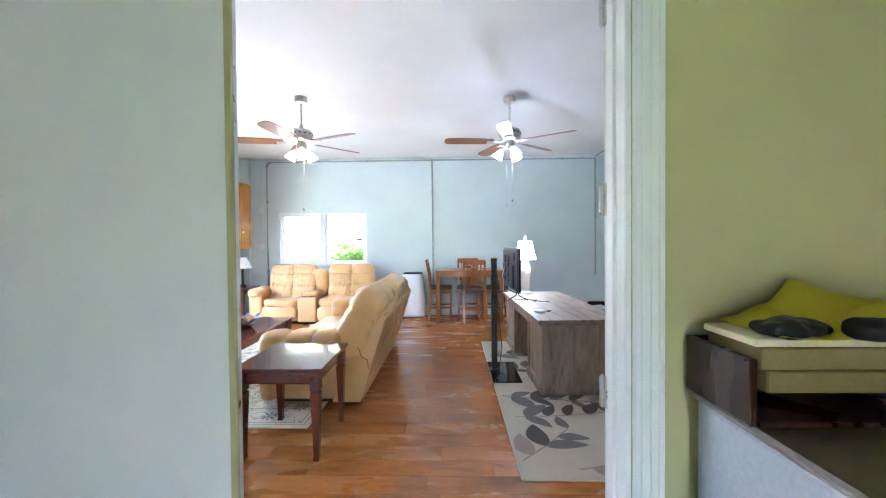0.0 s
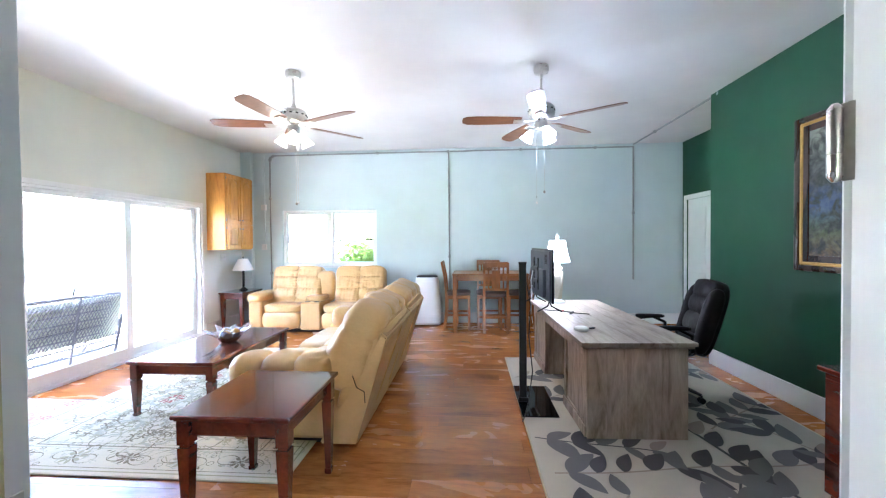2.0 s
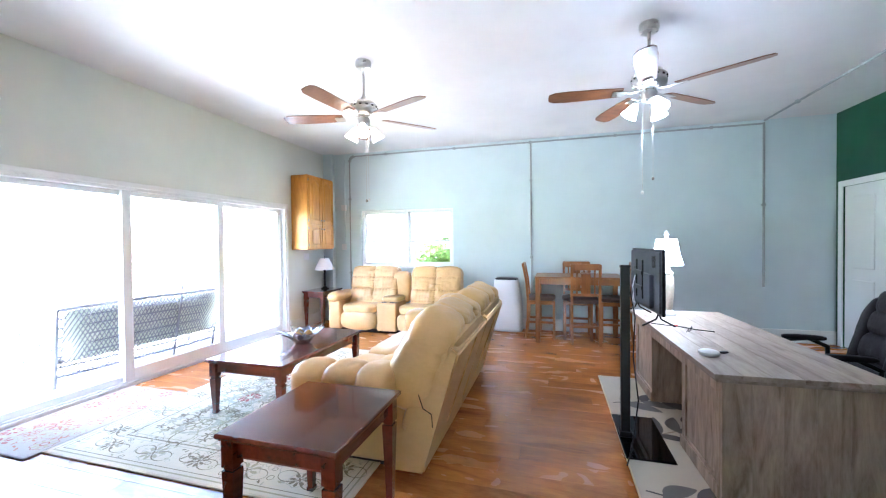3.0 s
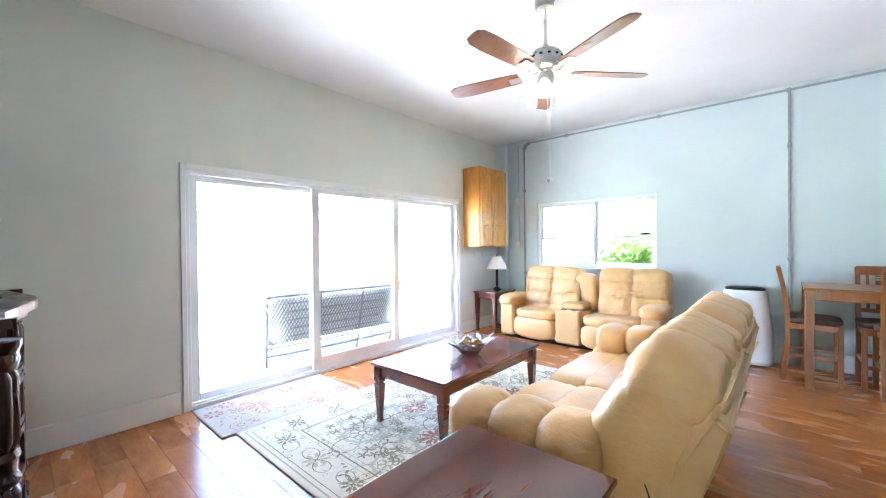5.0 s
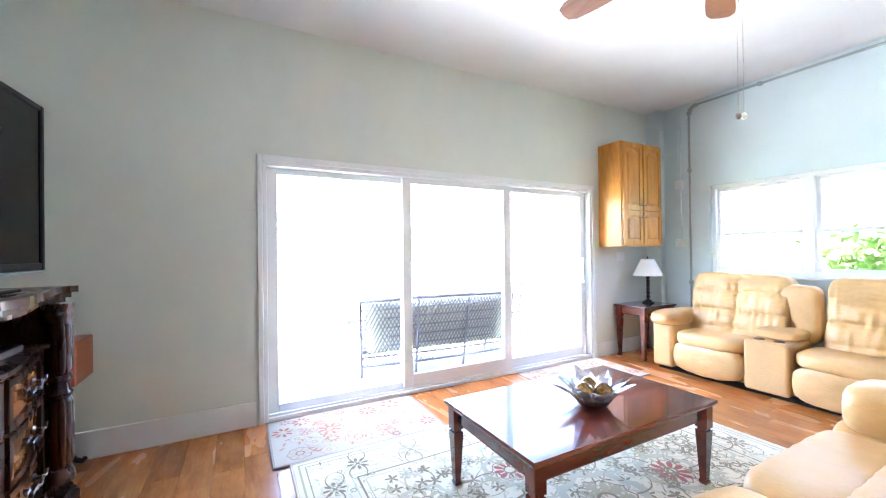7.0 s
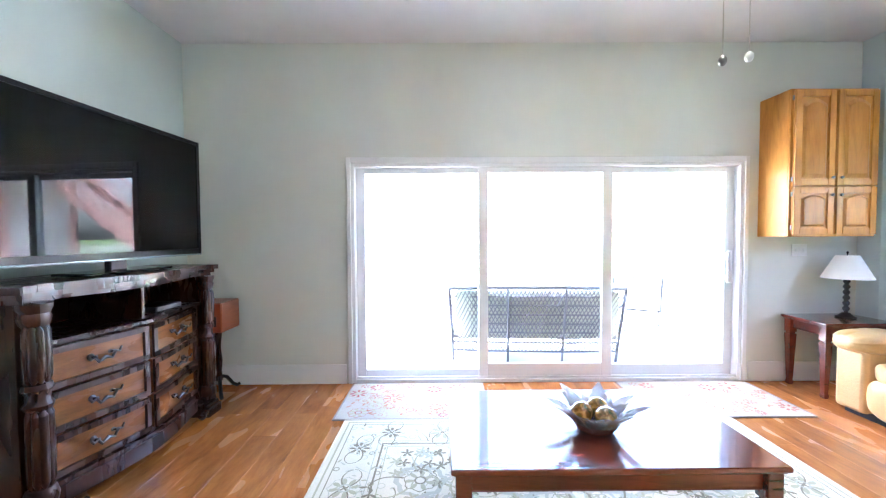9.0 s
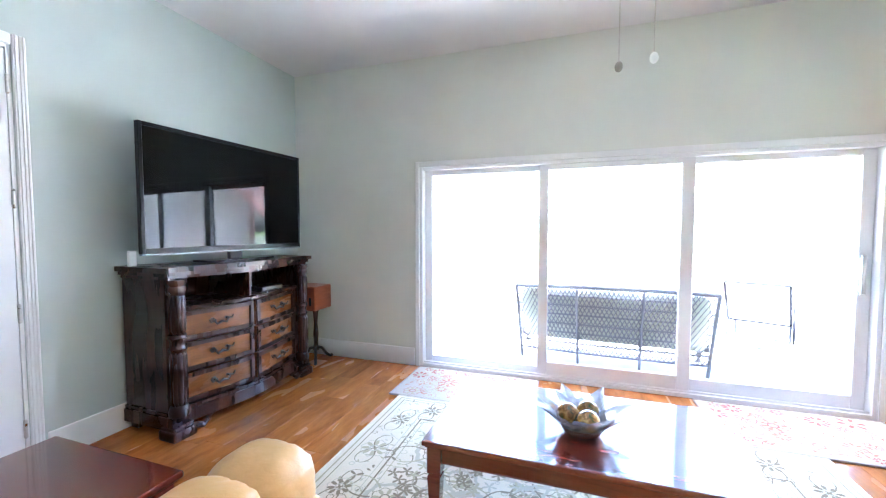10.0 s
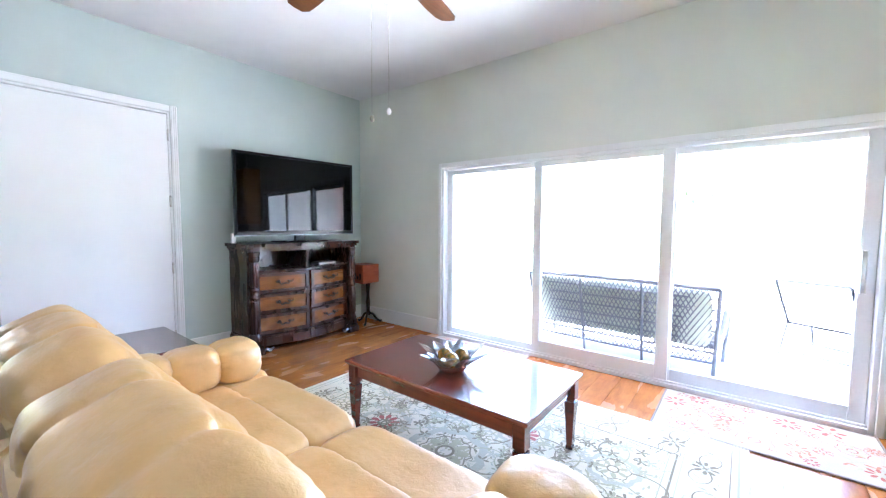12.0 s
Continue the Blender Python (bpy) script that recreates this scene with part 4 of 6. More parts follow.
# ---- ceiling fans ----
def ceiling_fan(m, turn, bulb, label, pulls):
    t = thing("ceiling_fan", m, label, "ceiling fan", "ceiling fans")
    part("canopy", lathe(bmesh.new(), [(0.03, -0.075), (0.066, -0.07), (0.075, -0.05), (0.075, -0.012), (0.07, 0.0)], 28), "nickel", t)
    part("downrod", lathe(bmesh.new(), [(0.0125, -0.36), (0.0125, -0.07)], 12), "nickel", t)
    part("rod_collar", lathe(bmesh.new(), [(0.022, -0.385), (0.026, -0.37), (0.022, -0.335), (0.014, -0.325)], 16), "nickel", t)
    part("motor_housing", lathe(bmesh.new(), [(0.06, -0.535), (0.105, -0.525), (0.128, -0.50), (0.132, -0.465), (0.126, -0.455), (0.126, -0.435), (0.132, -0.425), (0.11, -0.395), (0.055, -0.378), (0.02, -0.375)], 32), "nickel", t)
    bm = bmesh.new()
    for k in range(14):
        a = k * 2 * math.pi / 14
        box(bm, (0.126, -0.011, -0.006), (0.135, 0.011, 0.006), 0.002, Matrix.Rotation(a, 4, "Z") @ Matrix.Translation((0, 0, -0.446)))
    part("vent_slots", bm, "gap", t)
    part("switch_housing", lathe(bmesh.new(), [(0.02, -0.64), (0.05, -0.632), (0.06, -0.60), (0.06, -0.56), (0.05, -0.535)], 24), "nickel", t)
    for k in range(5):
        rot = Matrix.Rotation(turn + k * 2 * math.pi / 5, 4, "Z")
        arm = bmesh.new()
        tube(arm, [rot @ Vector(p) for p in ((0.07, 0, -0.535), (0.14, 0, -0.55), (0.20, 0, -0.543))], [0.014, 0.011, 0.010], 8, flat=0.45)
        box(arm, (0.18, -0.035, -0.006), (0.28, 0.035, 0.0), 0.003, rot @ Matrix.Translation((0, 0, -0.545)) @ Matrix.Rotation(radians(12), 4, "X"))
        part("blade_bracket", arm, "nickel", t)
        bm = bmesh.new()
        pts = [(0.20, -0.052), (0.34, -0.062), (0.56, -0.068), (0.65, -0.062), (0.685, -0.04), (0.69, 0.0), (0.685, 0.04), (0.65, 0.062), (0.56, 0.068), (0.34, 0.062), (0.20, 0.052)]
        mm = rot @ Matrix.Translation((0, 0, -0.538)) @ Matrix.Rotation(radians(12), 4, "X")
        a = [bm.verts.new(mm @ Vector((0.20 + (x - 0.20) * 1.2, y * 1.12, 0.0))) for x, y in pts]
        b = [bm.verts.new(mm @ Vector((0.20 + (x - 0.20) * 1.2, y * 1.12, 0.007))) for x, y in pts]
        bm.faces.new(a[::-1])
        bm.faces.new(b)
        for i in range(len(pts)):
            bm.faces.new((a[i], a[(i + 1) % len(pts)], b[(i + 1) % len(pts)], b[i]))
        part("blade", bm, "blade", t, smooth=None)
    for k in range(3):
        rot = Matrix.Rotation(turn * 0.5 + 0.5 + k * 2 * math.pi / 3, 4, "Z")
        bm = bmesh.new()
        tube(bm, [rot @ Vector(p) for p in ((0.04, 0, -0.61), (0.075, 0, -0.618), (0.10, 0, -0.64))], 0.009, 8)
        arm = part("light_arm", bm, "nickel", t)
        mm = rot @ Matrix.Translation((0.095, 0, -0.632)) @ Matrix.Rotation(radians(-32), 4, "Y")
        sh = lathe(bmesh.new(), [(0.020, 0.0), (0.026, -0.012), (0.040, -0.04), (0.050, -0.075), (0.062, -0.10), (0.066, -0.112), (0.060, -0.112), (0.045, -0.075), (0.0, -0.055)], 20, m=mm)
        part("glass_shade", sh, bulb, arm, "lit frosted glass bell shade")
    for i, (px, l) in enumerate(pulls):
        bm = bmesh.new()
        py = 0.015 + 0.09 * i
        tube(bm, [(px * 0.4, 0.04, -0.60), (px, py, -0.655), (px, py, -0.63 - l)], 0.0018, 5)
        ch = part("pull_chain", bm, "nickel", t)
        part("pull_knob", puff(bmesh.new(), (px, py, -0.645 - l), (0.011, 0.011, 0.015), 2, 4), "whiteplastic" if i else "pewter", ch)
    return t


ceiling_fan(pose(-1.46, 5.27, CZ), radians(47), "lightbulb_warm", "brushed nickel ceiling fan with brown blades and lit warm shades", ((0.01, 0.69), (-0.01, 0.67)))
ceiling_fan(pose(1.035, 5.37, CZ), radians(40), "lightbulb_cool", "brushed nickel ceiling fan with brown blades and lit cool shades", ((0.03, 0.60), (-0.03, 0.70)))
FANS = ((-1.46, 5.27, (1.0, 0.80, 0.58)), (1.035, 5.37, (0.76, 0.86, 1.0)))
for fx, fy, col in FANS:
    lamp("fan_bulb", "POINT", pose(fx, fy, CZ - 0.86), FANW * (1.4 if fx > 0 else 1.0), col, radius=0.12)


# ---- oak wall cabinet ----
def oak_cabinet():
    t = thing("wall_cabinet", pose(WX, 7.535, 1.40), "honey oak wall cabinet with four arched doors", "cabinet")
    D, L, H = 0.31, 0.76, 1.28
    part("body", B((0, 0, 0), (D, L, H), bevel=0.003), "oak", t)
    part("face_frame", boxes(((D, 0, 0), (D + 0.018, 0.035, H)), ((D, L - 0.035, 0), (D + 0.018, L, H)), ((D, 0.035, 0), (D + 0.018, L - 0.035, 0.03)), ((D, 0.035, H - 0.03), (D + 0.018, L - 0.035, H)), bevel=0.002), "oak", t)
    for z0, z1, arch in ((0.02, 0.43, 0.03), (0.44, H - 0.02, 0.05)):
        for k in (0, 1):
            y0 = 0.018 + k * (L / 2 - 0.008)
            y1 = y0 + L / 2 - 0.030
            d = part("cabinet_door", boxes(((D + 0.019, y0, z0), (D + 0.037, y1, z1)), bevel=0.004), "oak", t)
            x = D + 0.037
            s = 0.055
            part("door_frame", boxes(((x, y0, z0), (x + 0.012, y0 + s, z1)), ((x, y1 - s, z0), (x + 0.012, y1, z1)), ((x, y0 + s, z0), (x + 0.012, y1 - s, z0 + s)), ((x, y0 + s, z1 - s), (x + 0.012, y1 - s, z1)), bevel=0.002), "oak", d)
            bm = bmesh.new()
            ya, yb, za, zb = y0 + s + 0.014, y1 - s - 0.014, z0 + s + 0.014, z1 - s - 0.014
            pts = [(ya, za), (yb, za), (yb, zb - arch)] + [(ya + (yb - ya) * (1 - q / 8), zb - arch + arch * math.sin(math.pi * q / 8)) for q in range(1, 8)] + [(ya, zb - arch)]
            a = [bm.verts.new((x + 0.0005, y, z)) for y, z in pts]
            cy, cz = (ya + yb) / 2, (za + zb) / 2
            b = [bm.verts.new((x + 0.012, cy + (y - cy) * 0.82, cz + (z - cz) * 0.9)) for y, z in pts]
            bm.faces.new(b)
            for i in range(len(pts)):
                bm.faces.new((a[i], a[(i + 1) % len(pts)], b[(i + 1) % len(pts)], b[i]))
            part("raised_panel", bm, "oak", d, smooth=None)
            zc = z0 + 0.07 if arch > 0.04 else z1 - 0.07
            yk = y1 - 0.028 if k == 0 else y0 + 0.028
            part("knob", lathe(bmesh.new(), [(0.006, 0), (0.006, 0.012), (0.013, 0.02), (0.011, 0.028), (0.0, 0.03)], 12, m=Matrix.Translation((x + 0.006, yk, zc)) @ Matrix.Rotation(radians(90), 4, "Y")), "pewter", d)
            for zz in (z0 + 0.06, z1 - 0.06):
                yy = y0 - 0.004 if k == 0 else y1 + 0.004
                part("hinge", B((D + 0.018, yy - 0.004, zz - 0.02), (D + 0.034, yy + 0.004, zz + 0.02), bevel=0.002), "pewter", d)
    return t


oak_cabinet()


# ---- media dresser and television ----
def dresser():
    # local x along the width (0 at its east end going west is -x), front towards +y
    t = thing("media_dresser", pose(-2.81, 2.115, 0, 0, 0, -1.5), "dark carved wooden media dresser with six drawers", "dresser")
    W, D, H = 1.35, 0.50, 1.20
    hw = W / 2

    def bow(x):
        u = x / hw
        return 0.055 * math.cos(u * math.pi) * (1 if abs(u) < 1 else 0) + 0.02

    def slab(z0, z1, out, side=0.0, n=28, y0=0.0):
        bm = bmesh.new()
        xs = [-hw - side + (W + 2 * side) * i / n for i in range(n + 1)]
        front = [(x, D - 0.04 + bow(x * hw / (hw + side)) + out) for x in xs]
        lo = [bm.verts.new((x, y, z0)) for x, y in front] + [bm.verts.new((hw + side, y0, z0)), bm.verts.new((-hw - side, y0, z0))]
        hi = [bm.verts.new((x, y, z1)) for x, y in front] + [bm.verts.new((hw + side, y0, z1)), bm.verts.new((-hw - side, y0, z1))]
        bm.faces.new(lo[::-1])
        bm.faces.new(hi)
        m = len(lo)
        for i in range(m):
            bm.faces.new((lo[i], lo[(i + 1) % m], hi[(i + 1) % m], hi[i]))
        return bm

    part("top", slab(H - 0.035, H, 0.055, 0.045), "espresso", t)
    part("top_moulding", slab(H - 0.062, H - 0.034, 0.032, 0.024), "espresso", t)
    part("lower_moulding", slab(H - 0.085, H - 0.061, 0.012, 0.008), "espresso", t)
    # carcass: sides, back, middle partition, shelf
    part("side_panel", B((-hw, 0, 0.12), (-hw + 0.03, D - 0.06, H - 0.085), bevel=0.002), "espresso", t)
    part("side_panel", B((hw - 0.03, 0, 0.12), (hw, D - 0.06, H - 0.085), bevel=0.002), "espresso", t)
    part("back_panel", B((-hw + 0.03, 0, 0.12), (hw - 0.03, 0.02, H - 0.085), bevel=0.002), "espresso", t)
    part("partition", B((-0.012, 0.02, 0.9), (0.012, D - 0.01, H - 0.085), bevel=0.002), "espresso", t)
    part("shelf", slab(0.885, 0.905, 0.005, -0.06, y0=0.02), "espresso", t)
    part("drawer_core", slab(0.16, 0.885, -0.045, -0.08, y0=0.02), "espresso", t)
    part("plinth", slab(0.07, 0.16, 0.025, 0.02), "espresso", t)
    part("plinth_moulding", slab(0.155, 0.185, 0.012, 0.01), "espresso", t)
    # carved corner pilasters
    for s in (-1, 1):
        bm = bmesh.new()
        y = D - 0.02
        cx = s * (hw - 0.05)
        reeds = []
        for z0, z1 in ((0.235, 0.615), (0.735, 1.015)):
            for q in range(5):
                a = math.pi / 2 + (q - 2) * 0.62 - s * 0.35
                px, py = cx + 0.040 * math.cos(a), y + 0.040 * math.sin(a)
                bulge = 0.006 * (1 - abs(q - 2) / 3)
                reeds.append(lathe(bmesh.new(), [(0.006, z0), (0.014 + bulge, z0 + 0.03), (0.016 + bulge, (z0 + z1) / 2), (0.014 + bulge, z1 - 0.03), (0.006, z1)], 10, (px, py, 0)))
        lathe(bm, [(0.062, 0.16), (0.066, 0.19), (0.060, 0.215), (0.052, 0.235), (0.040, 0.24), (0.040, 0.60), (0.054, 0.615), (0.060, 0.635), (0.048, 0.655), (0.048, 0.69), (0.060, 0.71), (0.054, 0.735), (0.040, 0.74), (0.040, 1.0), (0.054, 1.015), (0.062, 1.05), (0.056, 1.07), (0.066, 1.095), (0.066, H - 0.085)], 24, (cx, y, 0))
        pil = part("pilaster", bm, "espresso", t)
        for r in reeds:
            part("reed", r, "espresso", pil)
        bm = B((s * (hw - 0.05) - 0.085, D - 0.12, 0.0), (s * (hw - 0.05) + 0.085, D + 0.045, 0.075), bevel=0.014, seg=2)
        box(bm, (s * (hw - 0.05) - 0.075, D - 0.11, 0.06), (s * (hw - 0.05) + 0.075, D + 0.03, 0.10), 0.01)
        tube(bm, [(s * (hw - 0.14), D + 0.02, 0.055), (s * (hw - 0.19), D + 0.025, 0.035), (s * (hw - 0.23), D + 0.03, 0.06)], [0.026, 0.022, 0.012], 8)
        part("front_foot", bm, "espresso", t)
        part("back_foot", B((s * (hw - 0.06) - 0.04, 0.0, 0.0), (s * (hw - 0.06) + 0.04, 0.08, 0.12), bevel=0.01), "espresso", t)
    # drawers, bowed fronts
    for col, (x0, x1) in enumerate(((-hw + 0.10, -0.02), (0.02, hw - 0.10))):
        for row in range(3):
            z0 = 0.20 + row * 0.228
            z1 = z0 + 0.212

            def front(za, zb, xa, xb, out, depth, n=12):
                bm = bmesh.new()
                xs = [xa + (xb - xa) * i / n for i in range(n + 1)]
                f = [[bm.verts.new((x, D - 0.04 + bow(x) + out, z)) for x in xs] for z in (za, zb)]
                g = [[bm.verts.new((x, D - 0.04 + bow(x) + out - depth, z)) for x in xs] for z in (za, zb)]
                for i in range(n):
                    bm.faces.new((f[0][i], f[0][i + 1], f[1][i + 1], f[1][i]))
                    bm.faces.new((f[1][i], f[1][i + 1], g[1][i + 1], g[1][i]))
                    bm.faces.new((g[0][i], g[0][i + 1], f[0][i + 1], f[0][i]))
                    bm.faces.new((g[1][i], g[1][i + 1], g[0][i + 1], g[0][i]))
                bm.faces.new((f[0][0], f[1][0], g[1][0], g[0][0]))
                bm.faces.new((f[0][n], g[0][n], g[1][n], f[1][n]))
                return bm

            d = part("drawer", front(z0, z1, x0, x1, -0.012, 0.03), "drawerwood", t, "drawer with a lighter brown panel")
            e = 0.032
            for za, zb, xa, xb in ((z0, z0 + e, x0, x1), (z1 - e, z1, x0, x1), (z0 + e, z1 - e, x0, x0 + e), (z0 + e, z1 - e, x1 - e, x1)):
                part("drawer_moulding", front(za, zb, xa, xb, 0.006, 0.016), "espresso", d)
            xm, zm = (x0 + x1) / 2, (z0 + z1) / 2
            bm = bmesh.new()
            yf = D - 0.04 + bow(xm)
            for q in (-1, 1):
                lathe(bm, [(0.018, -0.004), (0.02, 0.004), (0.008, 0.012), (0.007, 0.026), (0.011, 0.032), (0.0, 0.036)], 12, m=Matrix.Translation((xm + q * 0.058, yf - 0.008, zm + 0.012)) @ Matrix.Rotation(radians(-90), 4, "X"))
            tube(bm, [(xm + u * 0.105, yf + 0.024, zm + 0.012 + v * 1.3) for u, v in ((-1.0, 0.012), (-0.85, -0.006), (-0.62, 0.0), (-0.38, -0.024), (0, -0.012), (0.38, -0.024), (0.62, 0.0), (0.85, -0.006), (1.0, 0.012))], [0.006, 0.007, 0.008, 0.008, 0.011, 0.008, 0.008, 0.007, 0.006], 6)
            part("bail_handle", bm, "darkmetal", d, "dark antique scrolled bail handle")
    return t


dresser()


def television():
    t = thing("television", pose(-2.80, 2.455, 1.206, 0, 0, 176.0), "large black flat-screen television on the dresser", "television")
    W, H, b = 1.47, 0.90, 0.028
    z0 = 0.085
    part("bezel", boxes(((-W / 2, -0.02, z0), (-W / 2 + b, 0.02, z0 + H)), ((W / 2 - b, -0.02, z0), (W / 2, 0.02, z0 + H)), ((-W / 2 + b, -0.02, z0), (W / 2 - b, 0.02, z0 + b + 0.012)), ((-W / 2 + b, -0.02, z0 + H - b), (W / 2 - b, 0.02, z0 + H)), bevel=0.004), "black", t)
    part("screen", B((-W / 2 + b, -0.012, z0 + b + 0.012), (W / 2 - b, 0.0, z0 + H - b)), "screen", t)
    part("back_shell", B((-W / 2 + 0.06, 0.0, z0 + 0.06), (W / 2 - 0.06, 0.055, z0 + H - 0.08), bevel=0.02), "black", t)
    part("trim_strip", B((-W / 2, -0.022, z0 - 0.012), (W / 2, 0.012, z0), bevel=0.003), "glassy_trim", t, "clear acrylic lower edge strip")
    part("neck", B((-0.06, -0.005, 0.012), (0.06, 0.04, z0 + 0.1), bevel=0.006), "black", t)
    part("stand_base", B((-0.30, -0.12, 0.0), (0.30, 0.12, 0.014), bevel=0.006), "screen", t, "glossy black glass stand base")
    return t


M["glassy_trim"] = plain("pale_acrylic", (0.30, 0.36, 0.38), 0.15)
television()
bx = thing("set_top_box", pose(-3.12, 2.36, 0.905), "small dark media box in the dresser niche", "media box")
part("case", B((-0.13, 0, 0), (0.13, 0.18, 0.04), bevel=0.004), "black", bx)
part("front_panel", B((-0.12, 0.18, 0.006), (0.12, 0.184, 0.034), bevel=0.001), "pewter", bx)
wb = thing("router", pose(-2.13, 2.22, 1.200), "small white router on the dresser top", "router")
part("case", B((-0.025, -0.015, 0), (0.025, 0.015, 0.11), bevel=0.006), "whiteplastic", wb)


def red_box_stand():
    t = thing("wooden_radio_stand", pose(-3.83, 2.47, 0.0), "reddish wooden box on a dark curved iron stand", "stand")
    part("box", B((-0.07, -0.13, 0.605), (0.22, 0.16, 0.86), bevel=0.008), "redbox", t)
    part("front_grille", boxes(*[((0.221, -0.06 + q * 0.05, 0.66), (0.225, -0.035 + q * 0.05, 0.665 + 0.04 * (q % 2 + 1))) for q in range(4)]), "black", t)
    part("column", lathe(bmesh.new(), [(0.03, 0.12), (0.022, 0.2), (0.03, 0.3), (0.018, 0.42), (0.03, 0.55), (0.05, 0.605)], 14), "espresso", t)
    for k in range(3):
        a = k * 2.094 + 0.6
        tube_pts = [(0.0, 0.16), (0.09, 0.13), (0.16, 0.05), (0.22, 0.016), (0.25, 0.024)]
        bm = bmesh.new()
        tube(bm, [(r * 0.8 * math.cos(a), r * 0.8 * math.sin(a), z) for r, z in tube_pts], 0.016, 7)
        part("leg", bm, "blackmetal", t)
    return t


red_box_stand()

M["whitemetal"] = plain("pale_grey_metal", (0.50, 0.53, 0.58), 0.4, 0.0)
M["yellowcloth"] = cloth("yellow_green_cloth", (0.80, 0.68, 0.03))
M["limeplastic"] = plain("lime_plastic", (0.25, 0.45, 0.03), 0.4)
M["redplastic"] = plain("red_plastic", (0.45, 0.03, 0.02), 0.4)


# ---- table lamps and bowl ----
def table_lamp():
    t = thing("table_lamp", pose(-3.82, 8.18, 0.66), "table lamp with cream shade and dark twisted stem", "lamp")
    part("foot", lathe(bmesh.new(), [(0.072, 0), (0.072, 0.012), (0.05, 0.022), (0.03, 0.045), (0.014, 0.05)], 24), "blackmetal", t)
    bm = bmesh.new()
    prof = [(0.012, 0.045)]
    for k in range(6):
        z = 0.06 + k * 0.05
        prof += [(0.014, z), (0.025, z + 0.018), (0.025, z + 0.03), (0.014, z + 0.046)]
    lathe(bm, prof + [(0.01, 0.38)], 16)
    part("stem", bm, "blackmetal", t)
    part("shade", lathe(bmesh.new(), [(0.175, 0.36), (0.172, 0.36), (0.075, 0.57), (0.078, 0.57), (0.178, 0.36)], 36), "shadecloth", t, "cream cone shade")
    part("finial", lathe(bmesh.new(), [(0.004, 0.55), (0.004, 0.585), (0.011, 0.595), (0.0, 0.61)], 10), "blackmetal", t)
    return t


table_lamp()


def desk_lamp():
    t = thing("desk_lamp", pose(1.38, 6.24, 0.745), "white ornate table lamp with bell shade on the desk", "lamp")
    part("foot", lathe(bmesh.new(), [(0.085, 0), (0.085, 0.02), (0.06, 0.035), (0.05, 0.05)], 24), "whiteplastic", t)
    bm = lathe(bmesh.new(), [(0.045, 0.045), (0.05, 0.08), (0.058, 0.2), (0.066, 0.3), (0.064, 0.36), (0.05, 0.40), (0.06, 0.42), (0.03, 0.45), (0.022, 0.5)], 36)
    for v in bm.verts:
        if 0.07 < v.co.z < 0.39:
            q = 1 + 0.10 * math.cos(6 * math.atan2(v.co.y, v.co.x) + v.co.z * 40)
            v.co.x, v.co.y = v.co.x * q, v.co.y * q
    part("column", bm, "ivory", t, "carved ivory column")
    part("shade", lathe(bmesh.new(), [(0.15, 0.50), (0.146, 0.50), (0.118, 0.60), (0.092, 0.76), (0.095, 0.76), (0.122, 0.60), (0.153, 0.50)], 8), "lampshade_white", t, "white bell shade")
    part("finial", lathe(bmesh.new(), [(0.02, 0.76), (0.012, 0.79), (0.022, 0.81), (0.008, 0.84), (0.0, 0.85)], 12), "whiteplastic", t)
    return t


M["ivory"] = plain("ivory_carving", (0.66, 0.60, 0.50), 0.5)
M["lampshade_white"] = glow("white_lamp_shade", (0.95, 0.97, 1.0), 0.6)
desk_lamp()


def bowl():
    t = thing("glass_bowl", pose(-2.16, 5.225, 0.497), "clear glass petal bowl with three amber glass balls", "bowl")
    part("dish", lathe(bmesh.new(), [(0.0, 0.0), (0.06, 0.0), (0.09, 0.018), (0.115, 0.055), (0.108, 0.056), (0.083, 0.024), (0.0, 0.010)], 32), "bowlglass", t)
    rng = random.Random(3)
    for k in range(16):
        ring_ = k % 2
        a = k * 2 * math.pi / 16 + rng.uniform(-0.08, 0.08)
        l = rng.uniform(0.17, 0.21) if ring_ else rng.uniform(0.11, 0.15)
        bm = bmesh.new()
        mm = Matrix.Rotation(a, 4, "Z") @ Matrix.Translation((0.088, 0, 0.028)) @ Matrix.Rotation(radians((-42 if ring_ else -56) + rng.uniform(-6, 6)), 4, "Y")
        n = 8
        L, R = [], []
        for i in range(n + 1):
            u = i / n
            w = 0.040 * math.sin(math.pi * min(1.0, 0.22 + 0.80 * u)) ** 0.9 + 0.0008
            z = -0.03 * u * u + 0.015 * u
            L.append(bm.verts.new(mm @ Vector((u * l, -w, z + w * 0.45))))
            R.append(bm.verts.new(mm @ Vector((u * l, w, z + w * 0.45))))
        C = [bm.verts.new(mm @ Vector((i / n * l, 0, -0.03 * (i / n) ** 2 + 0.015 * i / n))) for i in range(n + 1)]
        for i in range(n):
            bm.faces.new((L[i], L[i + 1], C[i + 1], C[i]))
            bm.faces.new((C[i], C[i + 1], R[i + 1], R[i]))
        bmesh.ops.solidify(bm, geom=list(bm.faces), thickness=0.003)
        part("petal", bm, "bowlglass", t)
    return t


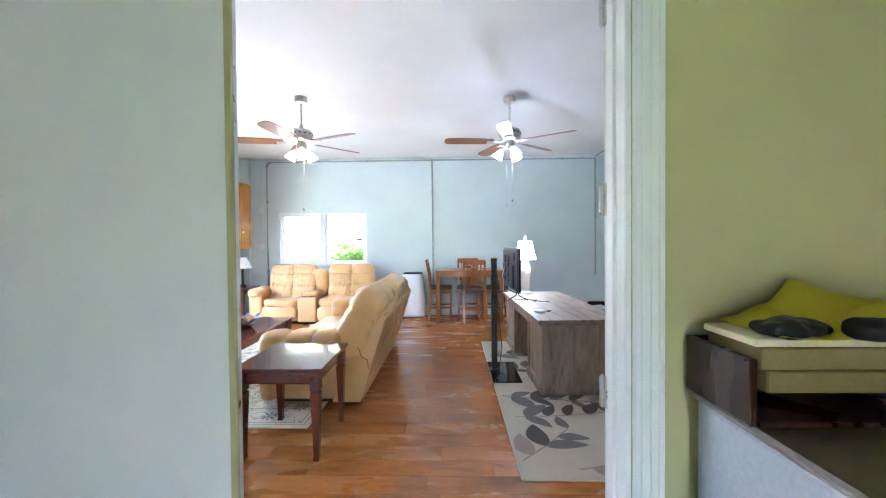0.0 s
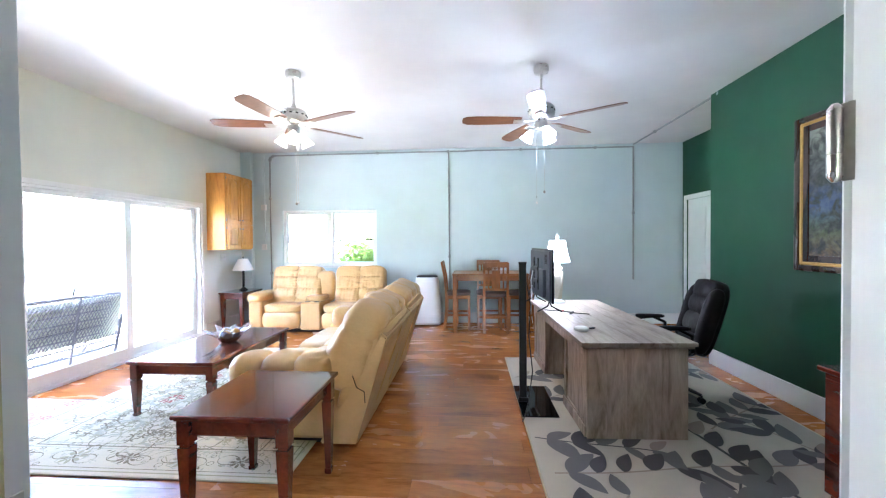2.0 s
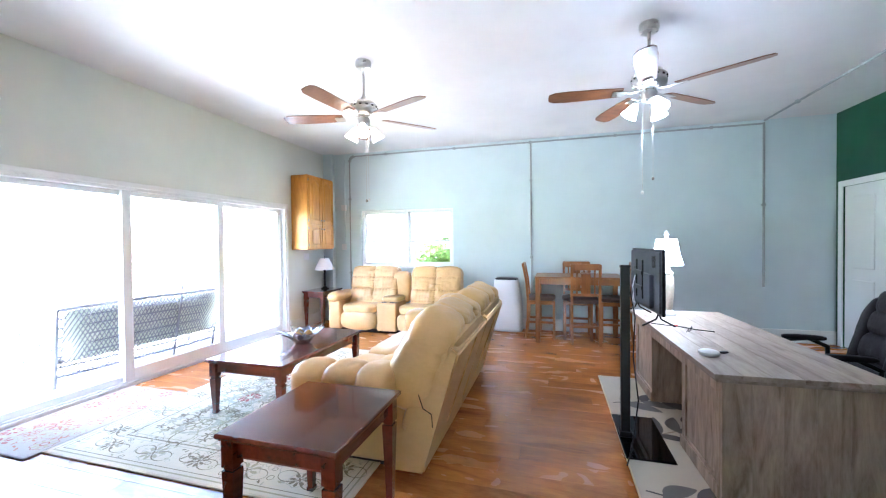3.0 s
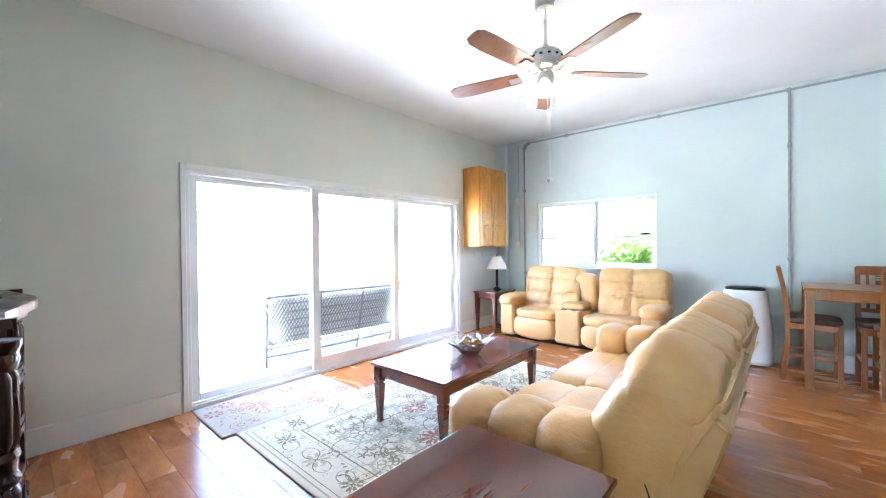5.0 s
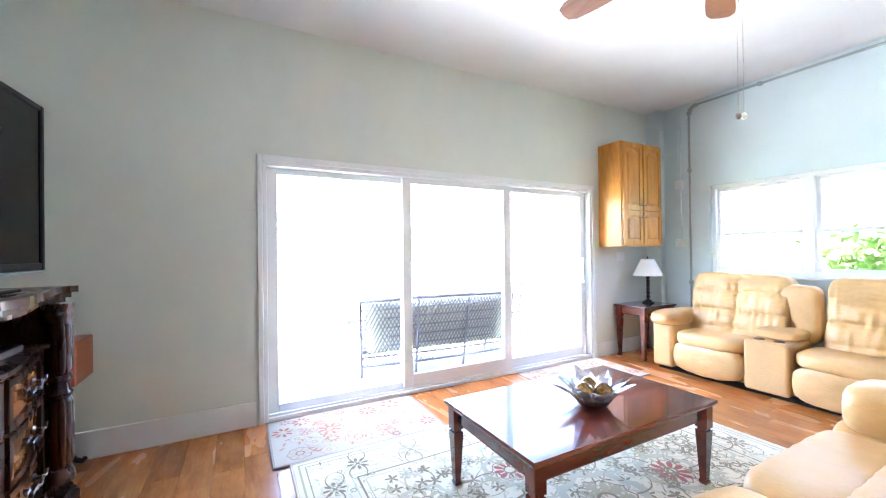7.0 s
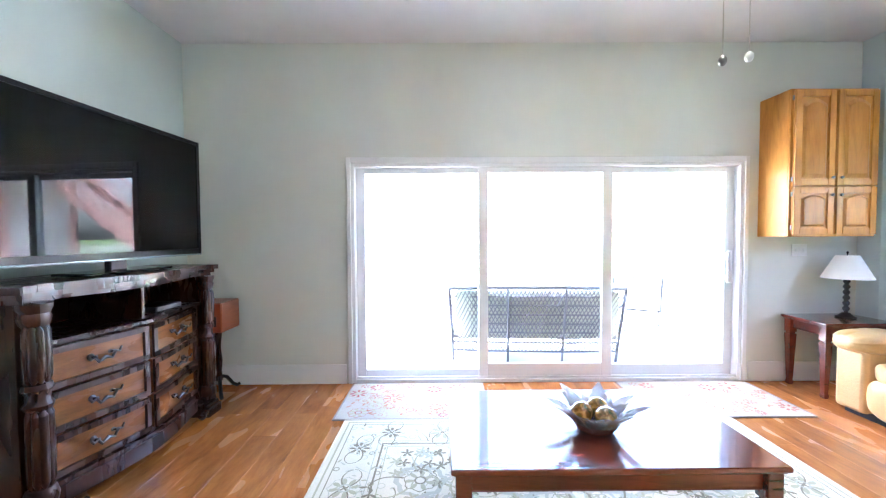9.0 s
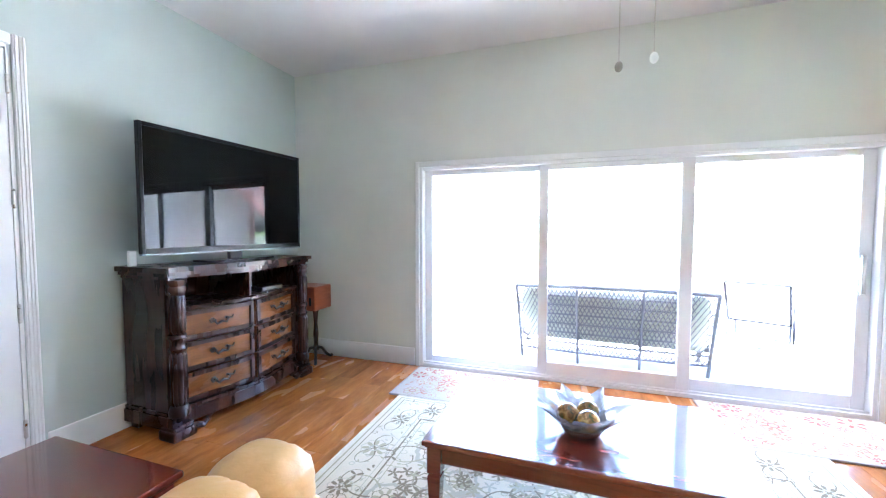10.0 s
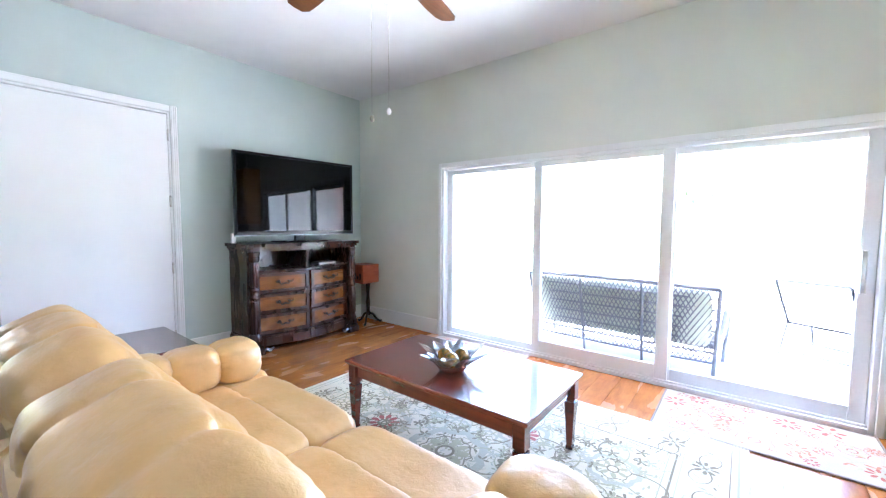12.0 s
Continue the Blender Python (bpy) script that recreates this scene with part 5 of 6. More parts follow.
M["bowlglass"] = Mat("silvery_glass", (0.62, 0.585, 0.54), 0.12, 0.35, Transmission_Weight=0.75, IOR=1.40).m
bowl()
ballm = Mat("amber_mottled_glass", (0.3, 0.15, 0.03), 0.12)
ballm.color(ballm.ramp(ballm.noise(28, 4, dist=1.0), (0.35, (0.05, 0.07, 0.01)), (0.52, (0.26, 0.11, 0.012)), (0.66, (0.50, 0.26, 0.04))))
ballm.b.inputs["Coat Weight"].default_value = 0.8
M["ball"] = ballm.m
for k in range(3):
    a = k * 2.094 + 0.5
    b = part("glass_ball", puff(bmesh.new(), (0, 0, 0), (0.052, 0.052, 0.052), 2.0, 12), "ball")
    b.matrix_world = pose(-2.16 + 0.061 * math.cos(a), 5.225 + 0.061 * math.sin(a), 0.497 + 0.082)
    tagged(b, "mottled amber and green glass ball in the bowl", "ball", "balls in the bowl")


# ---- desk corner ----
DESK = pose(1.53, 5.43, 0.010, 0, 0, 1.5)


def desk():
    t = thing("desk", DESK, "weathered grey wooden executive desk on the leaf rug", "desk")
    hx, hy, H = 0.42, 1.06, 0.735
    # planked top with thick edge
    for i in range(6):
        x0 = -hx + i * 2 * hx / 6
        part("top_board", B((x0 + 0.0006, -hy, H - 0.028), (x0 + 2 * hx / 6 - 0.0006, hy, H), bevel=0.0008), "barntop", t)
    part("top_edge", boxes(((-hx + 0.015, -hy + 0.015, H - 0.05), (hx - 0.015, hy - 0.015, H - 0.0285)), bevel=0.004), "barntop", t)
    bx, by = hx - 0.05, hy - 0.05
    # end panels in vertical boards
    for s in (-1, 1):
        n = 5
        for i in range(n):
            x0 = -bx + 2 * bx * i / n
            part("end_board", B((x0 + 0.0005, s * by - 0.012, 0.0), (x0 + 2 * bx / n - 0.0005, s * by + 0.012, H - 0.05), bevel=0.0015), "barn", t)
    # west face: two panelled pedestals and a recessed middle
    for y0, y1 in ((-by + 0.012, -by + 0.62), (by - 0.62, by - 0.012)):
        p = part("pedestal", B((-bx + 0.012, y0, 0.0), (bx - 0.012, y1, H - 0.05), bevel=0.002), "barn", t)
        x = -bx + 0.012
        part("panel_frame", boxes(((x - 0.014, y0, 0.0), (x - 0.0005, y0 + 0.07, H - 0.05)), ((x - 0.014, y1 - 0.07, 0.0), (x - 0.0005, y1, H - 0.05)), ((x - 0.014, y0 + 0.07, H - 0.13), (x - 0.0005, y1 - 0.07, H - 0.05)), ((x - 0.014, y0 + 0.07, 0.0), (x - 0.0005, y1 - 0.07, 0.10)), bevel=0.003), "barn", p)
        part("skirt", B((x - 0.026, y0 - 0.004, 0.0), (x - 0.0145, y1 + 0.004, 0.085), bevel=0.005), "barn", p)
        for z in (0.20, 0.43):
            part("drawer_front", B((bx - 0.011, y0 + 0.03, z), (bx + 0.008, y1 - 0.03, z + 0.20), bevel=0.004), "barn", p)
    part("modesty_panel", B((-0.06, -by + 0.62, 0.12), (-0.04, by - 0.62, H - 0.05)), "barn", t)
    part("middle_rail", B((-bx, -by + 0.62, H - 0.14), (-bx + 0.02, by - 0.62, H - 0.05), bevel=0.003), "barn", t)
    return t


desk()


def flat_tv():
    t = thing("desk_television", pose(1.135, 5.93, 0.746, 0, 0, 93), "dark flat television on splayed feet, seen from behind", "television")
    W, H, z0 = 0.96, 0.56, 0.11
    part("screen", B((-W / 2 + 0.012, -0.016, z0 + 0.012), (W / 2 - 0.012, -0.006, z0 + H - 0.012)), "screen", t)
    part("bezel", B((-W / 2, -0.012, z0), (W / 2, 0.012, z0 + H), bevel=0.004), "black", t)
    part("back_cover", B((-W / 2 + 0.02, 0.010, z0 + 0.02), (W / 2 - 0.02, 0.03, z0 + H - 0.02), bevel=0.008), "tvback", t)
    part("electronics_hump", B((-W / 2 + 0.16, 0.028, z0 + 0.04), (W / 2 - 0.16, 0.065, z0 + 0.34), bevel=0.014, seg=2), "tvback", t)
    part("wall_mount", boxes(((-0.12, 0.06, z0 + 0.10), (-0.08, 0.075, z0 + 0.46)), ((0.08, 0.06, z0 + 0.10), (0.12, 0.075, z0 + 0.46)), ((-0.14, 0.07, z0 + 0.18), (0.14, 0.085, z0 + 0.22)), ((-0.14, 0.07, z0 + 0.32), (0.14, 0.085, z0 + 0.36)), bevel=0.003), "blackmetal", t)
    for i in range(5):
        part("vent", B((-0.36 + i * 0.022, 0.0275, z0 + 0.40), (-0.35 + i * 0.022, 0.0315, z0 + 0.50)), "gap", t)
    part("input_panel", B((0.30, 0.029, z0 + 0.14), (0.38, 0.034, z0 + 0.38), bevel=0.002), "black", t)
    for s in (-1, 1):
        bm = bmesh.new()
        tube(bm, [(s * 0.34, -0.13, 0.006), (s * 0.34, -0.02, z0 * 0.6), (s * 0.34, 0.0, z0 + 0.01)], 0.008, 6)
        tube(bm, [(s * 0.34, 0.13, 0.006), (s * 0.34, 0.02, z0 * 0.6), (s * 0.34, 0.0, z0 + 0.01)], 0.008, 6)
        part("foot", bm, "black", t)
    bm = bmesh.new()
    tube(bm, [(0.1, 0.08, z0 + 0.3), (0.02, 0.12, z0 + 0.2), (0.0, 0.11, z0 + 0.05), (0.08, 0.10, z0 - 0.04), (0.16, 0.09, z0 + 0.03), (0.2, 0.07, z0 + 0.12)], 0.005, 6)
    part("white_cable", bm, "whiteplastic", t)
    return t


flat_tv()
pk = thing("smart_puck", DESK @ pose(-0.30, -0.66, 0.736), "round white plastic hub on the desk", "hub")
part("body", lathe(bmesh.new(), [(0.05, 0), (0.058, 0.006), (0.058, 0.022), (0.048, 0.03), (0.0, 0.031)], 28), "whiteplastic", pk)
kf = thing("key_fob", DESK @ pose(-0.19, -0.6, 0.736, 0, 0, 30), "small black key fob on the desk", "key fob")
part("body", puff(bmesh.new(), (0, 0, 0.007), (0.03, 0.013, 0.007), 4, 4), "black", kf)
gl = thing("reading_glasses", DESK @ pose(-0.18, 0.02, 0.737, 0, 0, 60), "folded dark-rimmed reading glasses on the desk", "glasses")
bm = bmesh.new()
for s in (-1, 1):
    tube(bm, [(s * 0.032 + 0.024 * math.cos(a * 0.6283), 0.0, 0.022 + 0.017 * math.sin(a * 0.6283)) for a in range(10)], 0.0018, 5, closed=True)
    tube(bm, [(s * 0.056, 0, 0.026), (s * 0.02, 0.012 + 0.004 * s, 0.02), (-s * 0.05, 0.014 + 0.004 * s, 0.004)], 0.002, 5)
tube(bm, [(-0.01, 0, 0.026), (0, 0, 0.029), (0.01, 0, 0.026)], 0.0018, 5)
part("rims", bm, "black", gl)
cb2 = thing("cable", DESK @ pose(-0.30, 0.18, 0.737), "thin black cable with a red end on the desk top", "cable")
bm = bmesh.new()
tube(bm, [(-0.1, 0.12, 0.004), (0.0, 0.06, 0.004), (0.08, 0.04, 0.004), (0.18, -0.08, 0.004), (0.30, -0.14, 0.004)], 0.004, 6)
part("cord", bm, "black", cb2)
part("red_plug", B((0.05, 0.03, 0.0), (0.09, 0.05, 0.012), bevel=0.003), "redplastic", cb2)


def tv_stand():
    t = thing("pole_stand", pose(0.80, 5.06, 0.010), "black television pole stand with glass base plate", "stand")
    part("base_plate", B((-0.05, -0.33, 0.0), (0.26, 0.36, 0.012), bevel=0.004), "screen", t, "black glass base plate")
    part("socket", B((-0.045, -0.05, 0.012), (0.045, 0.05, 0.05), bevel=0.006), "blackmetal", t)
    part("pole", B((-0.032, -0.024, 0.04), (0.032, 0.024, 1.29), bevel=0.008, seg=2), "blackmetal", t)
    part("cap", B((-0.036, -0.028, 1.28), (0.036, 0.028, 1.30), bevel=0.006), "black", t)
    bm = bmesh.new()
    tube(bm, [(0.05, 0.1, 1.1), (0.08, 0.06, 0.9), (0.06, 0.03, 0.6), (0.08, -0.05, 0.3), (0.03, -0.14, 0.06), (-0.02, -0.3, 0.017), (-0.06, -0.42, 0.008)], 0.005, 6)
    part("cable", bm, "black", t)
    return t


tv_stand()


def office_chair():
    t = thing("office_chair", pose(2.18, 5.30, 0.010, 0, 0, 84), "black padded leather office chair on casters at the desk", "chair")
    # local: faces +y
    for k in range(5):
        a = k * 2 * math.pi / 5 + 0.3
        c, s = math.cos(a), math.sin(a)
        bm = bmesh.new()
        tube(bm, [(0.04 * c, 0.04 * s, 0.12), (0.18 * c, 0.18 * s, 0.11), (0.31 * c, 0.31 * s, 0.075)], [0.03, 0.025, 0.018], 8, flat=0.7)
        l = part("base_arm", bm, "black", t)
        bm = bmesh.new()
        for q in (-1, 1):
            mm = Matrix.Translation((0.31 * c, 0.31 * s, 0.028)) @ Matrix.Rotation(a + 0.8, 4, "Z") @ Matrix.Translation((0, q * 0.014, 0)) @ Matrix.Rotation(radians(90), 4, "X")
            lathe(bm, [(0.02, -0.009), (0.028, -0.007), (0.028, 0.007), (0.02, 0.009)], 14, m=mm)
        tube(bm, [(0.31 * c, 0.31 * s, 0.03), (0.31 * c, 0.31 * s, 0.075)], 0.008, 6)
        part("caster", bm, "black", l)
    part("gas_lift", lathe(bmesh.new(), [(0.03, 0.1), (0.03, 0.25), (0.016, 0.26), (0.016, 0.40)], 14), "blackmetal", t)
    part("mechanism", B((-0.1, -0.14, 0.39), (0.1, 0.14, 0.43), bevel=0.01), "black", t)
    part("seat", puff(bmesh.new(), (0, 0.02, 0.485), (0.26, 0.26, 0.065), 3.6, 8, None, 0.008, 1, 5), "blackleather", t)
    tl = pose(0, -0.22, 0.44, 16)
    part("back_shell", puff(bmesh.new(), (0, -0.05, 0.34), (0.245, 0.05, 0.36), 4, 9, tl, 0.0, 0), "black", t)
    for z, h, w in ((0.10, 0.10, 0.235), (0.27, 0.11, 0.24), (0.45, 0.10, 0.235), (0.60, 0.10, 0.20)):
        part("back_pad", puff(bmesh.new(), (0, 0.0, z), (w, 0.075, h), 3.0, 8, tl, 0.010, z * 7, 5), "blackleather", t)
    for s in (-1, 1):
        part("back_bolster", puff(bmesh.new(), (s * 0.20, 0.01, 0.32), (0.06, 0.075, 0.31), 2.8, 8, tl, 0.008, s, 5), "blackleather", t)
        bm = bmesh.new()
        tube(bm, [(s * 0.20, -0.12, 0.44), (s * 0.30, -0.12, 0.50), (s * 0.31, -0.12, 0.64), (s * 0.30, 0.0, 0.70), (s * 0.29, 0.16, 0.68), (s * 0.29, 0.2, 0.60), (s * 0.26, 0.12, 0.46)], 0.018, 8)
        part("arm_loop", bm, "black", t)
        part("arm_pad", puff(bmesh.new(), (s * 0.298, 0.03, 0.705), (0.032, 0.14, 0.02), 3.5, 6), "blackleather", t)
    return t


office_chair()


def painting():
    t = thing("framed_painting", pose(GX - 0.002, 4.61, 1.885), "woodland landscape painting in a dark and gilt frame", "painting")
    hy, hz, f = 0.48, 0.66, 0.05
    for lo, hi in (((-0.04, -hy, -hz), (0, -hy + f, hz)), ((-0.04, hy - f, -hz), (0, hy, hz)), ((-0.04, -hy + f, -hz), (0, hy - f, -hz + f)), ((-0.04, -hy + f, hz - f), (0, hy - f, hz))):
        part("frame_side", B(lo, hi, bevel=0.012, seg=2), "espresso", t)
    g = f + 0.028
    part("gilt_slip", boxes(((-0.030, -hy + f, -hz + f), (-0.004, -hy + g, hz - f)), ((-0.030, hy - g, -hz + f), (-0.004, hy - f, hz - f)), ((-0.030, -hy + g, -hz + f), (-0.004, hy - g, -hz + g)), ((-0.030, -hy + g, hz - g), (-0.004, hy - g, hz - f)), bevel=0.006), "gilt", t, "gilt inner slip")
    k = g
    g = g + 0.055
    for lo, hi in (((-0.024, -hy + k, -hz + k), (-0.004, -hy + g, hz - k)), ((-0.024, hy - g, -hz + k), (-0.004, hy - k, hz - k)), ((-0.024, -hy + g, -hz + k), (-0.004, hy - g, -hz + g)), ((-0.024, -hy + g, hz - g), (-0.004, hy - g, hz - k))):
        part("inner_border", B(lo, hi, bevel=0.004), "espresso", t, "dark inner border")
    m = Mat("painted_canvas", (0.1, 0.12, 0.1), 0.45)
    sep = m.node("ShaderNodeSeparateXYZ")
    m.link(m.co(), sep.inputs[0])
    n1 = m.noise(7, 6, dist=1.5)
    n2 = m.noise(22, 5)
    col = m.ramp(sep.outputs["Z"], (0.0, (0.10, 0.07, 0.035)), (0.5, (0.05, 0.06, 0.09)))
    hz_ = m.node("ShaderNodeMapRange", From_Min=-0.6, From_Max=0.6)
    m.link(sep.outputs["Z"], hz_.inputs["Value"])
    col = m.ramp(hz_.outputs[0], (0.05, (0.14, 0.08, 0.03)), (0.25, (0.05, 0.09, 0.03)), (0.4, (0.03, 0.06, 0.17)), (0.6, (0.02, 0.025, 0.035)), (0.9, (0.22, 0.25, 0.20)))
    col = m.mix(m.ramp(n1, (0.42, (0, 0, 0)), (0.58, (1, 1, 1))), col, (0.012, 0.013, 0.012))
    col = m.mix(0.18, col, m.ramp(n2, (0.4, (0.01, 0.012, 0.008)), (0.7, (0.26, 0.27, 0.22))))
    m.color(col)
    m.bump(n2, 0.2, 0.002)
    part("canvas", B((-0.016, -hy + g - 0.004, -hz + g - 0.004), (-0.006, hy - g + 0.004, hz - g + 0.004)), m.m, t)
    return t


M["gilt"] = plain("gilt", (0.55, 0.33, 0.10), 0.35, 0.8)
painting()


def cherry_cabinet():
    t = thing("low_cabinet", pose(GX - 0.02, 3.35, 0), "dark cherry wooden low cabinet against the green wall", "cabinet")
    part("carcass", B((-0.88, -0.43, 0.06), (0, 0.43, 0.75), bevel=0.004), "cherry", t)
    part("top", B((-0.91, -0.45, 0.75), (0, 0.45, 0.78), bevel=0.006), "cherry", t)
    part("plinth", B((-0.86, -0.41, 0.0), (-0.02, 0.41, 0.06)), "cherry", t)
    for s in (-1, 1):
        d = part("cabinet_door", B((-0.896, min(0.01 * s, 0.41 * s), 0.1), (-0.881, max(0.01 * s, 0.41 * s), 0.72), bevel=0.004), "cherry", t)
        part("knob", lathe(bmesh.new(), [(0.006, 0), (0.012, 0.018), (0.0, 0.024)], 10, m=Matrix.Translation((-0.896, 0.06 * s, 0.45)) @ Matrix.Rotation(radians(-90), 4, "Y")), "pewter", d)
    return t


cherry_cabinet()


# ---- dining corner ----
def dining_table():
    t = thing("counter_table", pose(0.64, 8.10, 0), "amber wooden counter-height dining table near the wall", "table")
    hx, hy, H = 0.62, 0.38, 0.98
    part("tabletop", B((-hx, -hy, H - 0.03), (hx, hy, H), bevel=0.006, seg=2), "pine", t)
    for s in (-1, 1):
        part("apron", B((-hx + 0.05, s * (hy - 0.05) - 0.012, H - 0.12), (hx - 0.05, s * (hy - 0.05) + 0.012, H - 0.03), bevel=0.003), "pine", t)
        part("apron", B((s * (hx - 0.05) - 0.012, -hy + 0.05, H - 0.12), (s * (hx - 0.05) + 0.012, hy - 0.05, H - 0.03), bevel=0.003), "pine", t)
        for q in (-1, 1):
            part("leg", B((s * (hx - 0.04) - 0.035, q * (hy - 0.04) - 0.035, 0), (s * (hx - 0.04) + 0.035, q * (hy - 0.04) + 0.035, H - 0.03), bevel=0.006), "pine", t)
    return t


dining_table()


def counter_chair(m):
    t = thing("counter_chair", m, "amber wooden counter chair with brown padded seat", "chair", "chairs round the counter table")
    # faces +y; back posts at -y
    sh = 0.62
    for s in (-1, 1):
        part("front_leg", B((s * 0.19 - 0.02, 0.17, 0), (s * 0.19 + 0.02, 0.21, sh - 0.03), bevel=0.004), "pine", t)
        bm = bmesh.new()
        pts = [(-0.235, 0.0), (-0.20, 0.3), (-0.195, sh), (-0.22, 0.9), (-0.27, 1.16)]
        prev = None
        for y, z in pts:
            rg = [bm.verts.new((s * 0.19 + a * 0.019, y + b * 0.019, z)) for a, b in ((-1, -1), (1, -1), (1, 1), (-1, 1))]
            if prev:
                for i in range(4):
                    bm.faces.new((prev[i], prev[(i + 1) % 4], rg[(i + 1) % 4], rg[i]))
            else:
                bm.faces.new(rg[::-1])
            prev = rg
        bm.faces.new(prev)
        part("back_post", bm, "pine", t, smooth=None)
        part("side_stretcher", B((s * 0.19 - 0.011, -0.20, 0.24), (s * 0.19 + 0.011, 0.18, 0.275), bevel=0.003), "pine", t)
        part("side_rail", B((s * 0.19 - 0.012, -0.19, sh - 0.09), (s * 0.19 + 0.012, 0.18, sh - 0.03), bevel=0.003), "pine", t)
    part("front_rail", B((-0.18, 0.178, sh - 0.09), (0.18, 0.202, sh - 0.03), bevel=0.003), "pine", t)
    part("foot_rail", B((-0.18, 0.178, 0.20), (0.18, 0.202, 0.24), bevel=0.003), "pine", t)
    part("back_rail", B((-0.18, -0.215, 0.24), (0.18, -0.195, 0.275), bevel=0.003), "pine", t)
    part("seat", puff(bmesh.new(), (0, 0.0, sh), (0.225, 0.215, 0.035), 5, 7, None, 0.003, 1), "seatcloth", t, "brown padded seat")
    part("crest_rail", B((-0.20, -0.275, 1.08), (0.20, -0.250, 1.17), bevel=0.006), "pine", t)
    part("lower_back_rail", B((-0.18, -0.222, 0.70), (0.18, -0.202, 0.74), bevel=0.003), "pine", t)
    tl = Matrix.Rotation(radians(7.5), 4, "X")
    mm = Matrix.Translation((0, -0.213, 0.73)) @ tl
    part("splat", boxes(((-0.065, -0.007, 0.0), (0.065, 0.007, 0.30)), bevel=0.002), "pine", t).matrix_local = mm
    for s in (-1, 1):
        p = part("back_slat", B((s * 0.12 - 0.012, -0.007, 0.0), (s * 0.12 + 0.012, 0.007, 0.36), bevel=0.002), "pine", t)
        p.matrix_local = mm
    for z in (0.31, 0.335):
        part("splat_bar", B((-0.07, -0.008, z), (0.07, 0.008, z + 0.013), bevel=0.002), "pine", t).matrix_local = mm
    return t


ch = counter_chair(pose(0.73, 7.97, 0))
copy_thing(ch, pose(0.10, 8.16, 0, 0, 0, -90))
copy_thing(ch, pose(1.16, 8.18, 0, 0, 0, 90))
copy_thing(ch, pose(0.64, 8.20, 0, 0, 0, 180))


def air_conditioner():
    t = thing("portable_air_conditioner", pose(-0.47, 8.40, 0), "white portable air conditioner with dark top against the wall", "air conditioner")
    bm = bmesh.new()
    prev = None
    for z, wx, wy in ((0.02, 0.255, 0.15), (0.06, 0.265, 0.165), (0.4, 0.255, 0.165), (0.75, 0.215, 0.15), (0.86, 0.20, 0.14), (0.875, 0.19, 0.13)):
        rg = []
        for k in range(28):
            a = 2 * math.pi * k / 28
            c, s = math.cos(a), math.sin(a)
            rg.append(bm.verts.new((wx * math.copysign(abs(c) ** 0.55, c), wy * math.copysign(abs(s) ** 0.55, s), z)))
        if prev:
            for i in range(28):
                bm.faces.new((prev[i], prev[(i + 1) % 28], rg[(i + 1) % 28], rg[i]))
        else:
            bm.faces.new(rg[::-1])
        prev = rg
    bm.faces.new(prev)
    part("housing", bm, "whiteplastic", t)
    part("top_vent", puff(bmesh.new(), (0, 0, 0.872), (0.192, 0.132, 0.034), 4, 6), "black", t, "dark top louvre")
    for s in (-1, 1):
        part("caster", lathe(bmesh.new(), [(0.02, 0), (0.02, 0.03)], 12, (s * 0.18, 0, 0)), "black", t)
    return t


air_conditioner()

# ---- entry side clutter ----
cab = thing("utility_cabinet", pose(1.065, 1.88, -0.01), "pale metal utility cabinet in the entry room", "cabinet")
part("body", B((0, -0.62, 0.01), (0.75, 0.0, 1.025), bevel=0.012, seg=2), "whitemetal", cab)
part("top", B((-0.012, -0.64, 1.025), (0.77, 0.01, 1.050), bevel=0.008), "pewter", cab, "grey metal top")
tr = thing("wooden_tray", pose(1.048, 1.905, 1.040), "dark wooden open tray on the cabinet", "tray")
part("side", boxes(((0, -0.255, 0.0), (0.02, 0.0, 0.165)), ((0.02, -0.02, 0.0), (0.62, 0.0, 0.165)), ((0.6, -0.255, 0.0), (0.62, -0.02, 0.165)), bevel=0.003), "espresso", tr)
part("bottom", B((0.02, -0.255, 0.0), (0.6, -0.02, 0.012)), "espresso", tr)
bk = thing("cardboard_folders", pose(1.085, 1.880, 1.114), "pale cardboard folders and boards lying in the tray", "folders")
part("lower_board", B((0.02, -0.21, 0.0), (0.56, 0.0, 0.055), bevel=0.004), "shadedboard", bk)
part("upper_board", B((0.0, -0.20, 0.112), (0.55, 0.0, 0.132), bevel=0.003), "rug_cream", bk)
part("middle_board", B((0.012, -0.205, 0.056), (0.56, 0.0, 0.111), bevel=0.003), "shadedboard", bk)
cl = thing("yellow_cloth", pose(1.30, 1.79, 1.246), "crumpled yellow-green cloth on the folders", "cloth")
bm = bmesh.new()
n = 26
grid = [[None] * (n + 1) for _ in range(n + 1)]
for i in range(n + 1):
    for j in range(n + 1):
        x, y = -0.16 + 0.48 * i / n, -0.13 + 0.24 * j / n
        h = 0.11 * (0.5 + noise.noise(Vector((x * 6, y * 6, 3)))) + 0.03 * abs(noise.noise(Vector((x * 17, y * 13, 7))))
        h *= min(1, 8 * min(i / n, 1 - i / n, j / n, 1 - j / n) + 0.1)
        grid[i][j] = bm.verts.new((x + 0.03 * noise.noise(Vector((y * 9, x * 4, 0))), y + 0.03 * noise.noise(Vector((x * 9, 5, y))), max(0.003, h + 0.002)))
for i in range(n):
    for j in range(n):
        bm.faces.new((grid[i][j], grid[i + 1][j], grid[i + 1][j + 1], grid[i][j + 1]))
bmesh.ops.solidify(bm, geom=list(bm.faces), thickness=0.004)
part("fabric", bm, "yellowcloth", cl, smooth=80)
